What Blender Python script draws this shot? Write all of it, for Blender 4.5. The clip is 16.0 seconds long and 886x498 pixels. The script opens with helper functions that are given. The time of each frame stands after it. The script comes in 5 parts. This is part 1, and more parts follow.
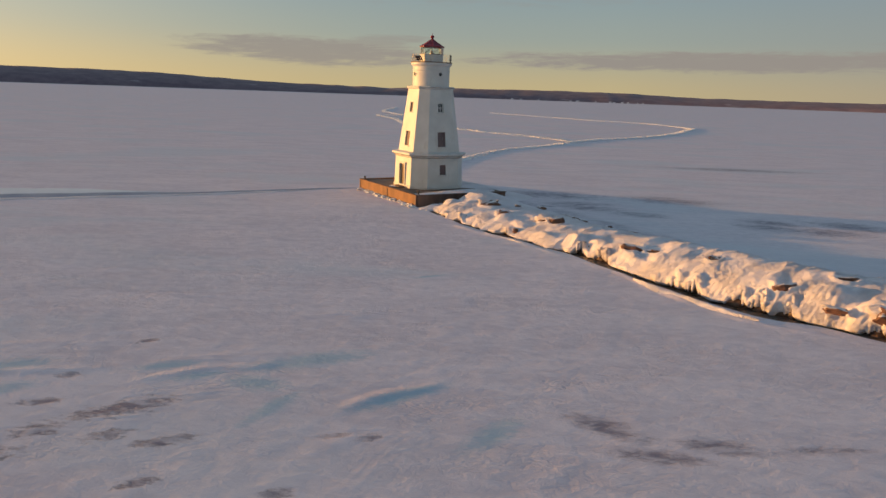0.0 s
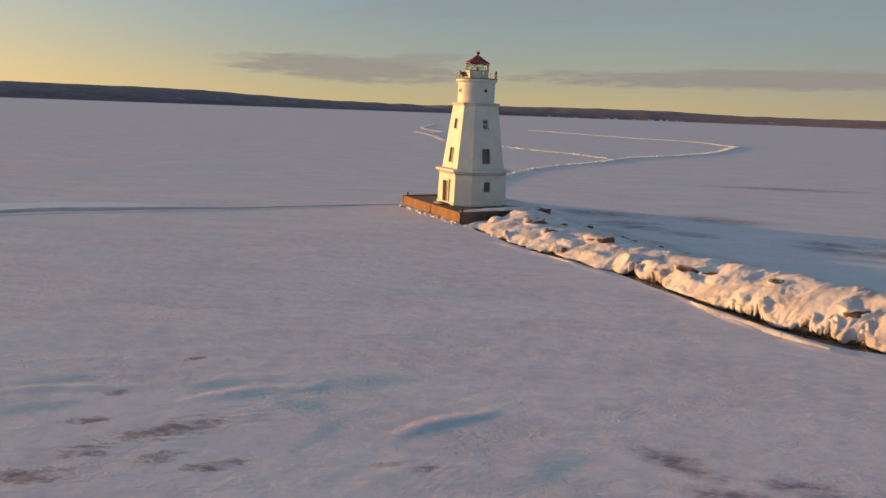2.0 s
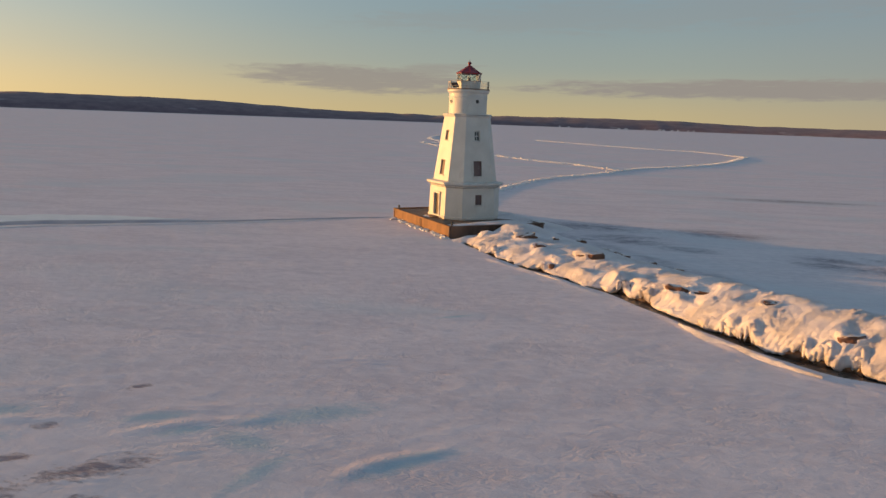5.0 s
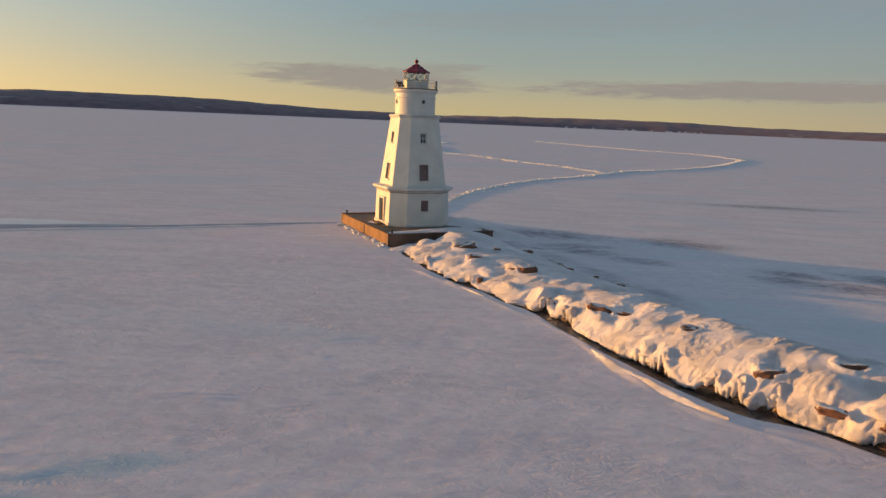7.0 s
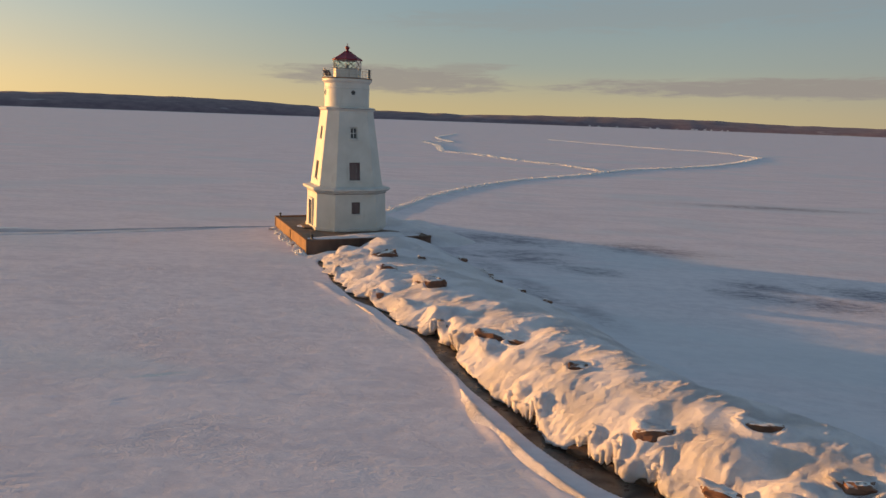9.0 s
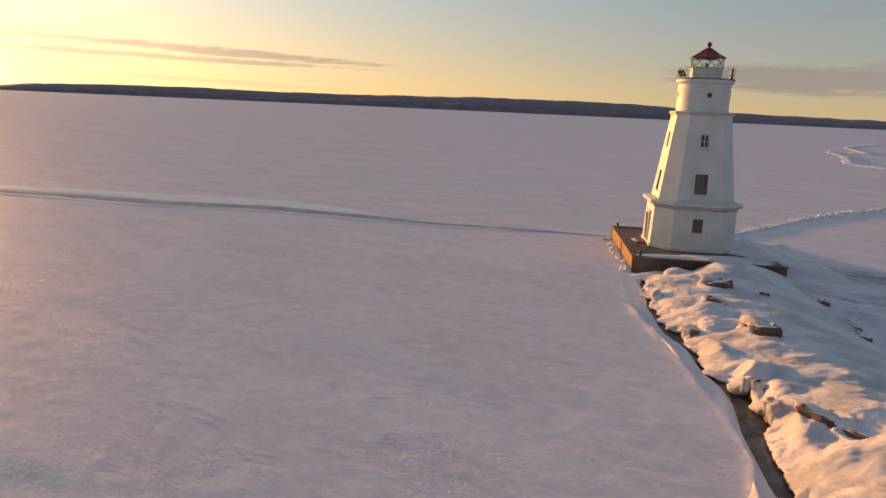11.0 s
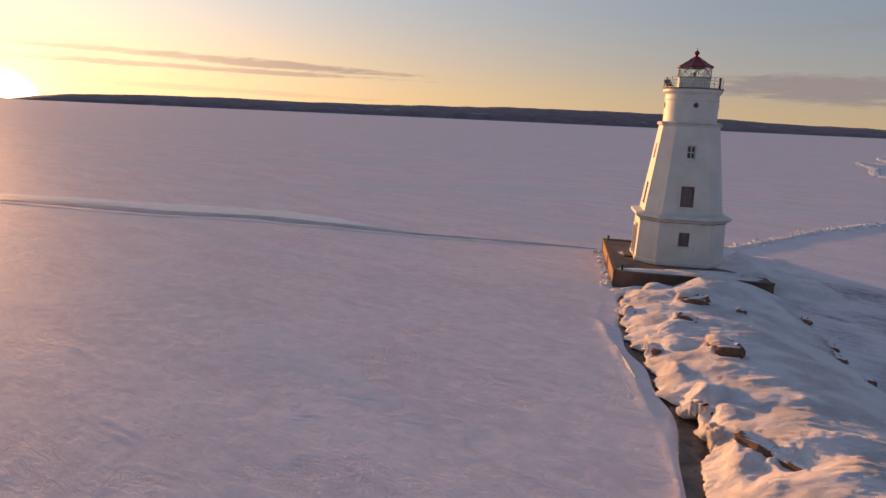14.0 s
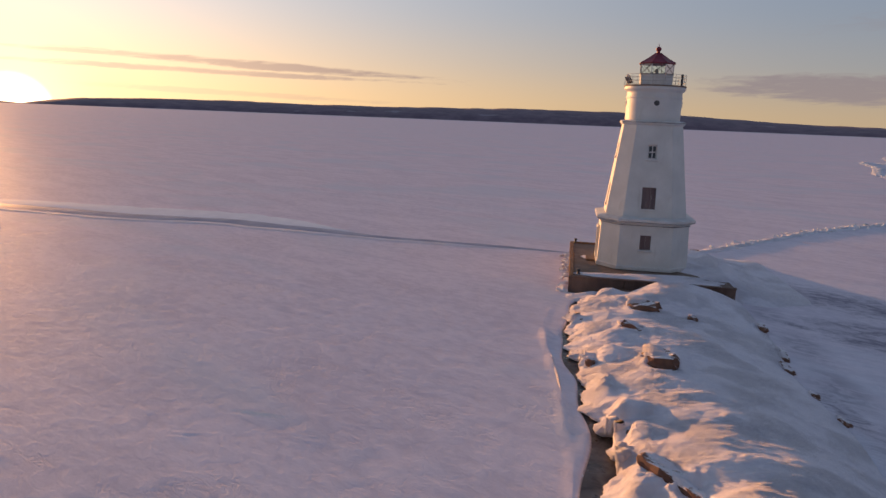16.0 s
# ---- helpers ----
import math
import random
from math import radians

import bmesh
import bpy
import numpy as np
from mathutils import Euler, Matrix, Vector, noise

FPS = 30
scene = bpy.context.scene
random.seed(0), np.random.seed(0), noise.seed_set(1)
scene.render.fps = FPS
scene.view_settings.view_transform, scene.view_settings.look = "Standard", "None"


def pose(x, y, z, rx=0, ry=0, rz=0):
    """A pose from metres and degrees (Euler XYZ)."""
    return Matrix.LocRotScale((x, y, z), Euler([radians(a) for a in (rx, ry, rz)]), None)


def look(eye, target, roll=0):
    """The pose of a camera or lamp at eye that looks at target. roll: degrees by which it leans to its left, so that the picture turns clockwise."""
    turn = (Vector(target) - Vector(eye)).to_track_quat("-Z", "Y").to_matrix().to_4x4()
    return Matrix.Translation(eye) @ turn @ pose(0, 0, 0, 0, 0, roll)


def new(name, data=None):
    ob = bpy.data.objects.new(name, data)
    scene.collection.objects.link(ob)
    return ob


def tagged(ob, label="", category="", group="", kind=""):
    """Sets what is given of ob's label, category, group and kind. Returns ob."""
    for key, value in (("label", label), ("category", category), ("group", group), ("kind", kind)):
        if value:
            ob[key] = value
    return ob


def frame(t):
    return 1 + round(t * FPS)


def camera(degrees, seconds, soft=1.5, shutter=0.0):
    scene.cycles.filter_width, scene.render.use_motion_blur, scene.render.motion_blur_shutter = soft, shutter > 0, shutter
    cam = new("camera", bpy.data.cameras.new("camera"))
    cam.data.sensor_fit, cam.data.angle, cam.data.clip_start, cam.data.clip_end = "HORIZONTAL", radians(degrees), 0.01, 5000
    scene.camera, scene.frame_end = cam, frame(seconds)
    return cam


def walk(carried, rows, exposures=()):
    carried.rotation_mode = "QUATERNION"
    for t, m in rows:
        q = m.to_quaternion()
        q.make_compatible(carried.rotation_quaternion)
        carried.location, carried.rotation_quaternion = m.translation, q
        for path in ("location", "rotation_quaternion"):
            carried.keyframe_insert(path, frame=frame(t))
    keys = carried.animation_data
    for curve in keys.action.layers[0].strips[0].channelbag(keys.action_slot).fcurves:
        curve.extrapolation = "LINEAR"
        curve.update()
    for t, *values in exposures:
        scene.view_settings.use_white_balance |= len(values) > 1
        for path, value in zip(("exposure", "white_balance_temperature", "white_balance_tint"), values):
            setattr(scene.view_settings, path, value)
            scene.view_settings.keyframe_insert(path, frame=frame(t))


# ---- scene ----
cam = camera(65.97, 16.0)
# seconds, eye x y z in metres, yaw to the left, pitch up, roll to the left in degrees
PATH = [
    (0, -0.568, 0.255, 12.295, 0.881, -12.715, 2.034),
    (0.5, -1.274, 0.877, 12.158, 3.045, -12.562, 2.032),
    (1, -1.296, 1.158, 12.134, 3.687, -12.249, 2.006),
    (1.5, -1.379, 1.317, 12.127, 3.831, -11.883, 2.055),
    (2, -1.562, 1.364, 12.152, 3.939, -11.425, 2.104),
    (2.5, -1.764, 1.368, 12.176, 4.049, -11.115, 2.100),
    (3, -1.869, 1.338, 12.215, 4.203, -10.893, 2.100),
    (3.5, -1.714, 1.582, 12.203, 4.368, -10.712, 2.156),
    (6, 3.344, 5.776, 12.582, 5.159, -10.638, 2.201),
    (6.5, 5.055, 7.025, 12.695, 5.286, -10.641, 2.374),
    (7, 6.968, 8.582, 12.769, 5.414, -10.657, 2.433),
    (7.5, 8.968, 10.360, 12.776, 5.760, -10.615, 2.399),
    (8, 11.209, 12.608, 12.690, 6.082, -10.603, 2.277),
    (8.5, 13.198, 14.956, 12.504, 6.450, -10.608, 2.094),
    (9, 15.015, 17.203, 12.427, 7.438, -10.772, 2.063),
    (9.5, 15.662, 18.095, 12.600, 15.882, -11.137, 2.178),
    (10, 15.869, 19.842, 12.559, 29.843, -11.263, 2.469),
    (10.2, 16.111, 20.643, 12.502, 34.144, -11.302, 2.596),
    (12.5, 18.519, 23.909, 12.873, 40.377, -11.813, 2.602),
    (13, 18.871, 24.522, 12.822, 40.567, -11.545, 2.660),
    (13.5, 19.262, 25.218, 12.815, 40.772, -11.271, 2.664),
    (14, 19.681, 26.061, 12.817, 40.980, -11.012, 2.594),
    (14.5, 20.153, 27.068, 12.818, 41.327, -10.849, 2.502),
    (15, 20.778, 28.304, 12.789, 41.541, -10.653, 2.472),
    (15.5, 21.394, 29.620, 12.768, 41.634, -10.679, 2.412),
    (16, 21.864, 30.597, 12.824, 41.792, -10.893, 2.287),
]
# seconds, stops, kelvin, tint: the picture turns rosier as the sun comes into view
EXPOSURES = [(0, 0.60, 7050, 17), (9.0, 0.62, 7050, 17), (10.0, 0.76, 7400, 24), (10.4, 0.73, 7400, 24), (12.3, 0.53, 7150, 29), (14.0, 0.48, 6900, 34), (16, 0.46, 6700, 36)]
walk(cam, [(t, pose(x, y, z, 90 + pitch, 0, yaw) @ pose(0, 0, 0, 0, 0, roll)) for t, x, y, z, yaw, pitch, roll in PATH], EXPOSURES)

# ---------------------------------------------------------------- light
SUN_AZ, SUN_EL = radians(-78.0), radians(2.75)   # azimuth from the y axis to the right, elevation
SUN_DIR = Vector((math.sin(SUN_AZ) * math.cos(SUN_EL), math.cos(SUN_AZ) * math.cos(SUN_EL), math.sin(SUN_EL)))

sun_data = bpy.data.lights.new("sun", "SUN")
sun_data.energy, sun_data.angle, sun_data.color = 4.5, radians(0.6), (1.0, 0.51, 0.15)
sun = new("sun", sun_data)
sun.matrix_world = look((0, 0, 0), -SUN_DIR)
sun.location = SUN_DIR * 300


class Nodes:
    """A short way to write node trees."""

    def __init__(self, tree, fresh=True):
        self.tree = tree
        if fresh:
            tree.nodes.clear()

    def add(self, kind, **props):
        n = self.tree.nodes.new(kind)
        for k, v in props.items():
            if k == "op":
                n.operation = v
            elif k == "blend":
                n.blend_type = v
            elif k == "dtype":
                n.data_type = v
            elif k == "sky":
                n.sky_type = v
        return n

    def put(self, socket, value):
        if isinstance(value, bpy.types.NodeSocket):
            self.tree.links.new(value, socket)
        elif value is not None:
            socket.default_value = value

    def math(self, op, a, b=None, c=None, clamp=False):
        n = self.add("ShaderNodeMath", op=op)
        n.use_clamp = clamp
        for s, v in zip(n.inputs, (a, b, c)):
            self.put(s, v)
        return n.outputs[0]

    def vec(self, op, a, b=None):
        n = self.add("ShaderNodeVectorMath", op=op)
        self.put(n.inputs[0], a)
        if b is not None:
            self.put(n.inputs[1], b)
        return n

    def mix(self, fac, a, b, blend="MIX"):
        n = self.add("ShaderNodeMix", dtype="RGBA", blend=blend)
        n.clamp_factor = True
        self.put(n.inputs[0], fac)
        self.put(n.inputs[6], a if isinstance(a, bpy.types.NodeSocket) else (*a, 1))
        self.put(n.inputs[7], b if isinstance(b, bpy.types.NodeSocket) else (*b, 1))
        return n.outputs[2]

    def ramp(self, v, lo, hi, out_lo=0.0, out_hi=1.0):
        n = self.add("ShaderNodeMapRange")
        n.interpolation_type = "SMOOTHSTEP"
        for s, x in zip(n.inputs, (v, lo, hi, out_lo, out_hi)):
            self.put(s, x)
        return n.outputs[0]

    def noise(self, vector, scale, detail=4.0, rough=0.55, distort=0.0):
        n = self.add("ShaderNodeTexNoise")
        self.put(n.inputs["Vector"], vector)
        self.put(n.inputs["Scale"], scale)
        self.put(n.inputs["Detail"], detail)
        self.put(n.inputs["Roughness"], rough)
        self.put(n.inputs["Distortion"], distort)
        return n.outputs[0]

    def mapping(self, vector, rot=0.0, scale=(1, 1, 1)):
        n = self.add("ShaderNodeMapping")
        self.put(n.inputs["Vector"], vector)
        n.inputs["Rotation"].default_value = (0, 0, rot)
        n.inputs["Scale"].default_value = scale
        return n.outputs[0]

    def bump(self, height, strength, distance, normal=None):
        n = self.add("ShaderNodeBump")
        n.inputs["Strength"].default_value = strength
        n.inputs["Distance"].default_value = distance
        self.put(n.inputs["Height"], height)
        if normal is not None:
            self.put(n.inputs["Normal"], normal)
        return n.outputs[0]


# sky: clear low-sun evening with a few thin cloud banks
world = bpy.data.worlds.new("sky")
scene.world = world
world.use_nodes = True
W = Nodes(world.node_tree)
sky = W.add("ShaderNodeTexSky", sky="NISHITA")
sky.sun_disc = False
sky.sun_elevation, sky.sun_rotation = SUN_EL, SUN_AZ
sky.air_density, sky.dust_density, sky.ozone_density, sky.altitude = 1.0, 1.6, 1.2, 200
coord = W.add("ShaderNodeTexCoord").outputs["Generated"]
sep = W.add("ShaderNodeSeparateXYZ")
W.put(sep.inputs[0], coord)
azim = W.math("ARCTAN2", sep.outputs[0], sep.outputs[1])
elev = W.math("MULTIPLY", sep.outputs[2], 1.0)
SKY_STRENGTH = 0.13
base_sky = W.vec("SCALE", sky.outputs[0])
base_sky.inputs["Scale"].default_value = SKY_STRENGTH
DISC_AZ = radians(-74.0)
low_sun = Vector((math.sin(DISC_AZ), math.cos(DISC_AZ), math.tan(radians(-0.75)))).normalized()
toward = W.math("MAXIMUM", W.vec("DOT_PRODUCT", coord, tuple(low_sun)).outputs["Value"], 0.0)
# thin haze: a warm band at the horizon, pale blue above, deeper blue overhead
veil = W.mix(W.ramp(elev, 0.0, 0.085), (0.94, 0.83, 0.47), (0.57, 0.70, 0.64))
veil = W.mix(W.ramp(elev, 0.05, 0.17), veil, (0.41, 0.62, 0.72))
veil = W.mix(W.ramp(elev, 0.24, 0.8), veil, (0.22, 0.38, 0.58))
away = W.math("MAXIMUM", W.vec("DOT_PRODUCT", coord, tuple(-SUN_DIR)).outputs["Value"], 0.0)
veil = W.mix(W.math("MULTIPLY", away, W.ramp(elev, 0.5, 0.0, 0.0, 0.9)), veil, (0.37, 0.395, 0.50))
veil_warm = W.mix(W.ramp(elev, 0.0, 0.17), (2.0, 1.55, 0.72), (1.12, 1.36, 1.28))
veil = W.mix(W.math("MULTIPLY", W.math("POWER", toward, 3.6), W.ramp(elev, 0.9, 0.2)), veil, veil_warm)
total = W.mix(0.85, base_sky.outputs[0], veil)
# cloud banks: azimuth, elevation, half width, half height (degrees), density
cloud_vec = W.add("ShaderNodeCombineXYZ")
W.put(cloud_vec.inputs[0], W.math("MULTIPLY", azim, 9.0))
W.put(cloud_vec.inputs[1], W.math("MULTIPLY", elev, 95.0))
shear = W.add("ShaderNodeCombineXYZ")
W.put(shear.inputs[0], W.math("ADD", W.math("MULTIPLY", azim, 26.0), W.math("MULTIPLY", elev, -60.0)))
W.put(shear.inputs[1], W.math("MULTIPLY", elev, 170.0))
wisp = W.math("ADD", W.math("MULTIPLY", W.noise(cloud_vec.outputs[0], 1.0, 6.0, 0.6, 0.6), 0.55), W.math("MULTIPLY", W.noise(shear.outputs[0], 1.0, 6.0, 0.62, 1.0), 0.45))
cover = None
for az, el, hw, hh, tilt, dens in ((-12, 3.05, 9.5, 0.95, -0.02, 0.9), (-8, 3.9, 5, 0.5, 0.10, 0.6), (20, 3.1, 19, 0.75, 0.012, 1.0),
                                   (-57, 3.45, 13, 0.30, -0.028, 0.95), (-68, 3.7, 9, 0.16, 0.0, 0.7), (-62, 2.8, 16, 0.20, -0.004, 0.85), (55, 4.0, 22, 0.9, 0.0, 0.8),
                                   (-60, 1.25, 12, 0.22, -0.02, 0.35), (10, 8.5, 22, 1.2, 0.04, 0.25)):
    da = W.math("DIVIDE", W.math("SUBTRACT", azim, radians(az)), radians(hw))
    lift = W.math("MULTIPLY_ADD", W.math("SUBTRACT", azim, radians(az)), tilt, radians(el))
    de = W.math("DIVIDE", W.math("SUBTRACT", elev, lift), radians(hh))
    r2 = W.math("ADD", W.math("MULTIPLY", da, da), W.math("MULTIPLY", de, de))
    m = W.math("MULTIPLY", W.ramp(W.math("ADD", r2, W.math("MULTIPLY", wisp, -5.0)), -1.0, -2.3), dens)
    cover = m if cover is None else W.math("MAXIMUM", cover, m)
cloud_col = W.mix(W.math("POWER", toward, 8.0), (0.47, 0.46, 0.43), (1.0, 0.76, 0.50))
total = W.mix(W.math("MULTIPLY", cover, 0.92), total, cloud_col)
# the low sun in the haze, with its glow
near_sun = W.math("MAXIMUM", W.vec("DOT_PRODUCT", coord, tuple(low_sun)).outputs["Value"], 0.0)
disc = W.ramp(near_sun, math.cos(radians(2.9)), math.cos(radians(1.7)))
glow = W.math("ADD", W.math("MULTIPLY", W.math("POWER", near_sun, 420.0), 1.0), W.math("MULTIPLY", W.math("POWER", near_sun, 22.0), 0.72))
glow_col = W.vec("SCALE", (1.0, 0.80, 0.46))
W.put(glow_col.inputs["Scale"], glow)
disc_col = W.vec("SCALE", (1.0, 0.88, 0.62))
W.put(disc_col.inputs["Scale"], W.math("MULTIPLY", disc, 5.0))
total = W.vec("ADD", W.vec("ADD", total, glow_col.outputs[0]).outputs[0], disc_col.outputs[0]).outputs[0]
bg = W.add("ShaderNodeBackground")
W.put(bg.inputs["Color"], total)
bg.inputs["Strength"].default_value = 0.40
W.put(W.add("ShaderNodeOutputWorld").inputs["Surface"], bg.outputs[0])


# ---------------------------------------------------------------- materials
def material(name):
    m = bpy.data.materials.new(name)
    m.use_nodes = True
    n = Nodes(m.node_tree)
    b = n.add("ShaderNodeBsdfPrincipled")
    n.put(n.add("ShaderNodeOutputMaterial").inputs["Surface"], b.outputs[0])
    pos = n.add("ShaderNodeNewGeometry").outputs["Position"]
    return m, n, b, pos


def surface(name, low, high, scale=2.0, rough=(0.6, 0.9), metal=0.0, bump=0.3, depth=0.02, fine=25.0, stain=None, stretch=(1, 1, 1)):
    """Two-scale varied surface: tone drifts between low and high, with fine grain and optional stains."""
    m, n, b, pos = material(name)
    v = n.mapping(pos, 0.0, stretch)
    big, small = n.noise(v, scale, 5), n.noise(v, fine, 3, 0.65)
    t = n.math("ADD", n.math("MULTIPLY", big, 0.7), n.math("MULTIPLY", small, 0.3))
    col = n.mix(n.ramp(t, 0.33, 0.67), low, high)
    if stain:
        col = n.mix(n.math("MULTIPLY", n.ramp(n.noise(n.mapping(pos, 0.3, (1.4, 1.4, 0.35)), 1.1, 6, 0.7), 0.56, 0.74), stain[1]), col, stain[0])
    n.put(b.inputs["Base Color"], col)
    n.put(b.inputs["Roughness"], n.ramp(small, 0.3, 0.7, rough[0], rough[1]))
    b.inputs["Metallic"].default_value = metal
    n.put(b.inputs["Normal"], n.bump(t, bump, depth))
    return m


def capped(m, amount=0.9):
    """Snow lying on the upward faces of a surface."""
    n = Nodes(m.node_tree, False)
    b = [x for x in n.tree.nodes if x.type == "BSDF_PRINCIPLED"][0]
    geo = n.add("ShaderNodeNewGeometry")
    sep_n = n.add("ShaderNodeSeparateXYZ")
    n.put(sep_n.inputs[0], geo.outputs["Normal"])
    lie = n.math("ADD", sep_n.outputs[2], n.math("MULTIPLY", n.math("SUBTRACT", n.noise(geo.outputs["Position"], 4.0, 4, 0.6), 0.5), 0.9))
    old = b.inputs["Base Color"].links[0].from_socket
    n.put(b.inputs["Base Color"], n.mix(n.math("MULTIPLY", n.ramp(lie, 0.80, 0.98), amount), old, (0.80, 0.79, 0.79)))
    return m


def snow_material(name, low, high, grain=1.0):
    """Packed snow: smooth wind-polished stretches and crumbly crusted ones."""
    m, n, b, pos = material(name)
    big, mid, fine = n.noise(pos, 0.35, 5), n.noise(pos, 2.6, 6, 0.6), n.noise(pos, 16.0, 4, 0.7)
    n.put(b.inputs["Base Color"], n.mix(n.ramp(n.math("ADD", n.math("MULTIPLY", big, 0.5), n.math("MULTIPLY", mid, 0.5)), 0.35, 0.62), low, high))
    b.inputs["Roughness"].default_value = 0.75
    b.inputs["Specular IOR Level"].default_value = 0.25
    crusty = n.ramp(n.noise(pos, 0.45, 3, 0.5), 0.42, 0.60, 0.45, 1.15)
    crumb = n.math("ABSOLUTE", n.math("SUBTRACT", n.noise(pos, 4.0, 7, 0.75, 0.8), 0.5))
    h = n.math("MULTIPLY", n.math("ADD", n.math("ADD", n.math("MULTIPLY", mid, 0.8), n.math("MULTIPLY", fine, 0.60)), n.math("MULTIPLY", crumb, -1.3)), crusty)
    n.put(b.inputs["Normal"], n.bump(n.math("ADD", h, n.math("MULTIPLY", mid, 0.25)), 0.9 * grain, 0.2))
    return m


# the frozen lake: wind-packed snow over ice, with bare dark ice where the wind has swept it
def ice_material():
    m, n, b, pos = material("lake_ice")
    wind = radians(-14)
    streak = n.noise(n.mapping(pos, wind, (0.10, 0.30, 1)), 1.0, 6, 0.6, 0.6)
    crust = n.noise(n.mapping(pos, wind, (0.9, 1.5, 1)), 1.0, 9, 0.66, 0.3)
    fine = n.noise(pos, 7.0, 4, 0.7)
    broad = n.noise(n.mapping(pos, wind, (0.03, 0.06, 1)), 1.0, 4, 0.55, 0.5)
    tone = n.math("ADD", n.math("MULTIPLY", streak, 0.45), n.math("MULTIPLY", crust, 0.55))
    col = n.mix(n.ramp(tone, 0.36, 0.62), (0.69, 0.62, 0.66), (0.83, 0.75, 0.78))
    col = n.mix(n.math("MULTIPLY", n.ramp(broad, 0.48, 0.66), 0.6), col, (0.66, 0.685, 0.73))
    # bare ice and other dark spots: x, y, half length, half width, turn
    warp = n.math("ADD", n.math("MULTIPLY", n.noise(n.mapping(pos, radians(-15), (1.5, 3.4, 1)), 1.0, 8, 0.74, 0.4), 0.55), n.math("MULTIPLY", n.noise(n.mapping(pos, radians(-10), (0.35, 0.8, 1)), 1.0, 6, 0.7, 0.6), 0.45))
    jag = n.noise(n.mapping(pos, radians(-25), (2.2, 5.0, 1)), 1.0, 6, 0.7, 0.5)
    warp = n.math("ADD", n.math("MULTIPLY", warp, 0.65), n.math("MULTIPLY", jag, 0.35))

    def patches(spots, ragged, soft):
        total = None
        for x, y, rx, ry, turn in spots:
            mp = n.add("ShaderNodeMapping")
            mp.vector_type = "TEXTURE"
            n.put(mp.inputs["Vector"], pos)
            mp.inputs["Location"].default_value, mp.inputs["Rotation"].default_value, mp.inputs["Scale"].default_value = (x, y, 0), (0, 0, radians(turn)), (rx, ry, 8)
            r = n.vec("LENGTH", mp.outputs[0]).outputs["Value"]
            g = n.ramp(n.math("ADD", r, n.math("MULTIPLY", n.math("SUBTRACT", warp, 0.5), ragged)), 1.0 + soft, 1.0 - soft)
            total = g if total is None else n.math("MAXIMUM", total, g)
        return total

    frag = n.ramp(n.noise(n.mapping(pos, radians(-22), (0.55, 1.1, 1)), 1.0, 7, 0.66, 1.2), 0.38, 0.62, 0.3, 1.0)
    near_dark = patches(((-13.1, 24.6, 1.7, 0.5, 30), (-15.4, 22.4, 0.6, 0.42, 30), (-12.6, 22.4, 0.6, 0.36, 34), (-10.5, 22.2, 0.8, 0.3, 22), (-10.2, 19.5, 0.5, 0.2, 28), (-5.8, 19.2, 0.6, 0.26, 30),
                         (-3.3, 23.0, 0.4, 0.22, 26), (-4.8, 23.0, 0.6, 0.15, 15), (-16.7, 24.7, 0.6, 0.24, 12), (-16.9, 27.3, 0.4, 0.24, 21), (-15.4, 31.7, 0.4, 0.22, 38), (-16.5, 20.6, 1.3, 0.4, 14)), 9.0, 0.65)
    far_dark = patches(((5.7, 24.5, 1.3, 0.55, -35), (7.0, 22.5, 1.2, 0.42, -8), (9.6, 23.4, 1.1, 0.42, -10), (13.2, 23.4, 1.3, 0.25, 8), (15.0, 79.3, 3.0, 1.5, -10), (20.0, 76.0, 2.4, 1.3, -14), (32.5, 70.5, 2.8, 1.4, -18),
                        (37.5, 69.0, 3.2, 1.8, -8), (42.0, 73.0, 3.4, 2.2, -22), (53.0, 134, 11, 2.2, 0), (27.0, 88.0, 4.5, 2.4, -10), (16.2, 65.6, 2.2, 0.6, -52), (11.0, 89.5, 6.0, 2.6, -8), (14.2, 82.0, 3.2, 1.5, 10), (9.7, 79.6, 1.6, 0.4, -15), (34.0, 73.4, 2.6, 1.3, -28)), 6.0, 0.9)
    # darker strips on the ice along the lee edge of the breakwater
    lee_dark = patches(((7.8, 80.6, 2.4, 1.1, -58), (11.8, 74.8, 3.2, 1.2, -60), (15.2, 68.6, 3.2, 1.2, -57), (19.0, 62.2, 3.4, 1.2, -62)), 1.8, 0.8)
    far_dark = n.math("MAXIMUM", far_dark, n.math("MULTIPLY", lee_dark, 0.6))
    fleck = n.ramp(n.noise(n.mapping(pos, radians(-22), (0.6, 1.5, 1)), 1.0, 7, 0.74), 0.68, 0.80)
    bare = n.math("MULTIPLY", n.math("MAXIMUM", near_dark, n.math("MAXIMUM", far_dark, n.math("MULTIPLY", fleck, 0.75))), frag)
    # bluer ice in the lee of the drifts, with their shade painted in
    blue = patches(((-13.1, 28.8, 1.1, 0.4, 22), (-11.5, 27.8, 0.9, 0.36, 24), (-8.8, 27.3, 1.2, 0.6, -18), (-7.5, 25.1, 1.3, 0.35, 65), (-2.45, 26.55, 1.9, 0.42, 37), (-19.9, 28.1, 1.4, 0.6, 25), (-19.2, 25.5, 1.3, 0.5, 27),
                    (-2.0, 46.0, 0.9, 0.18, 28), (-7.0, 30.0, 2.4, 0.7, 25), (1.2, 23.6, 1.4, 0.5, 50)), 4.5, 0.8)
    col = n.mix(n.math("MULTIPLY", blue, 0.8), col, (0.43, 0.57, 0.645))
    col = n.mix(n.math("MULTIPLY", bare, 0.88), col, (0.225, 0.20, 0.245))
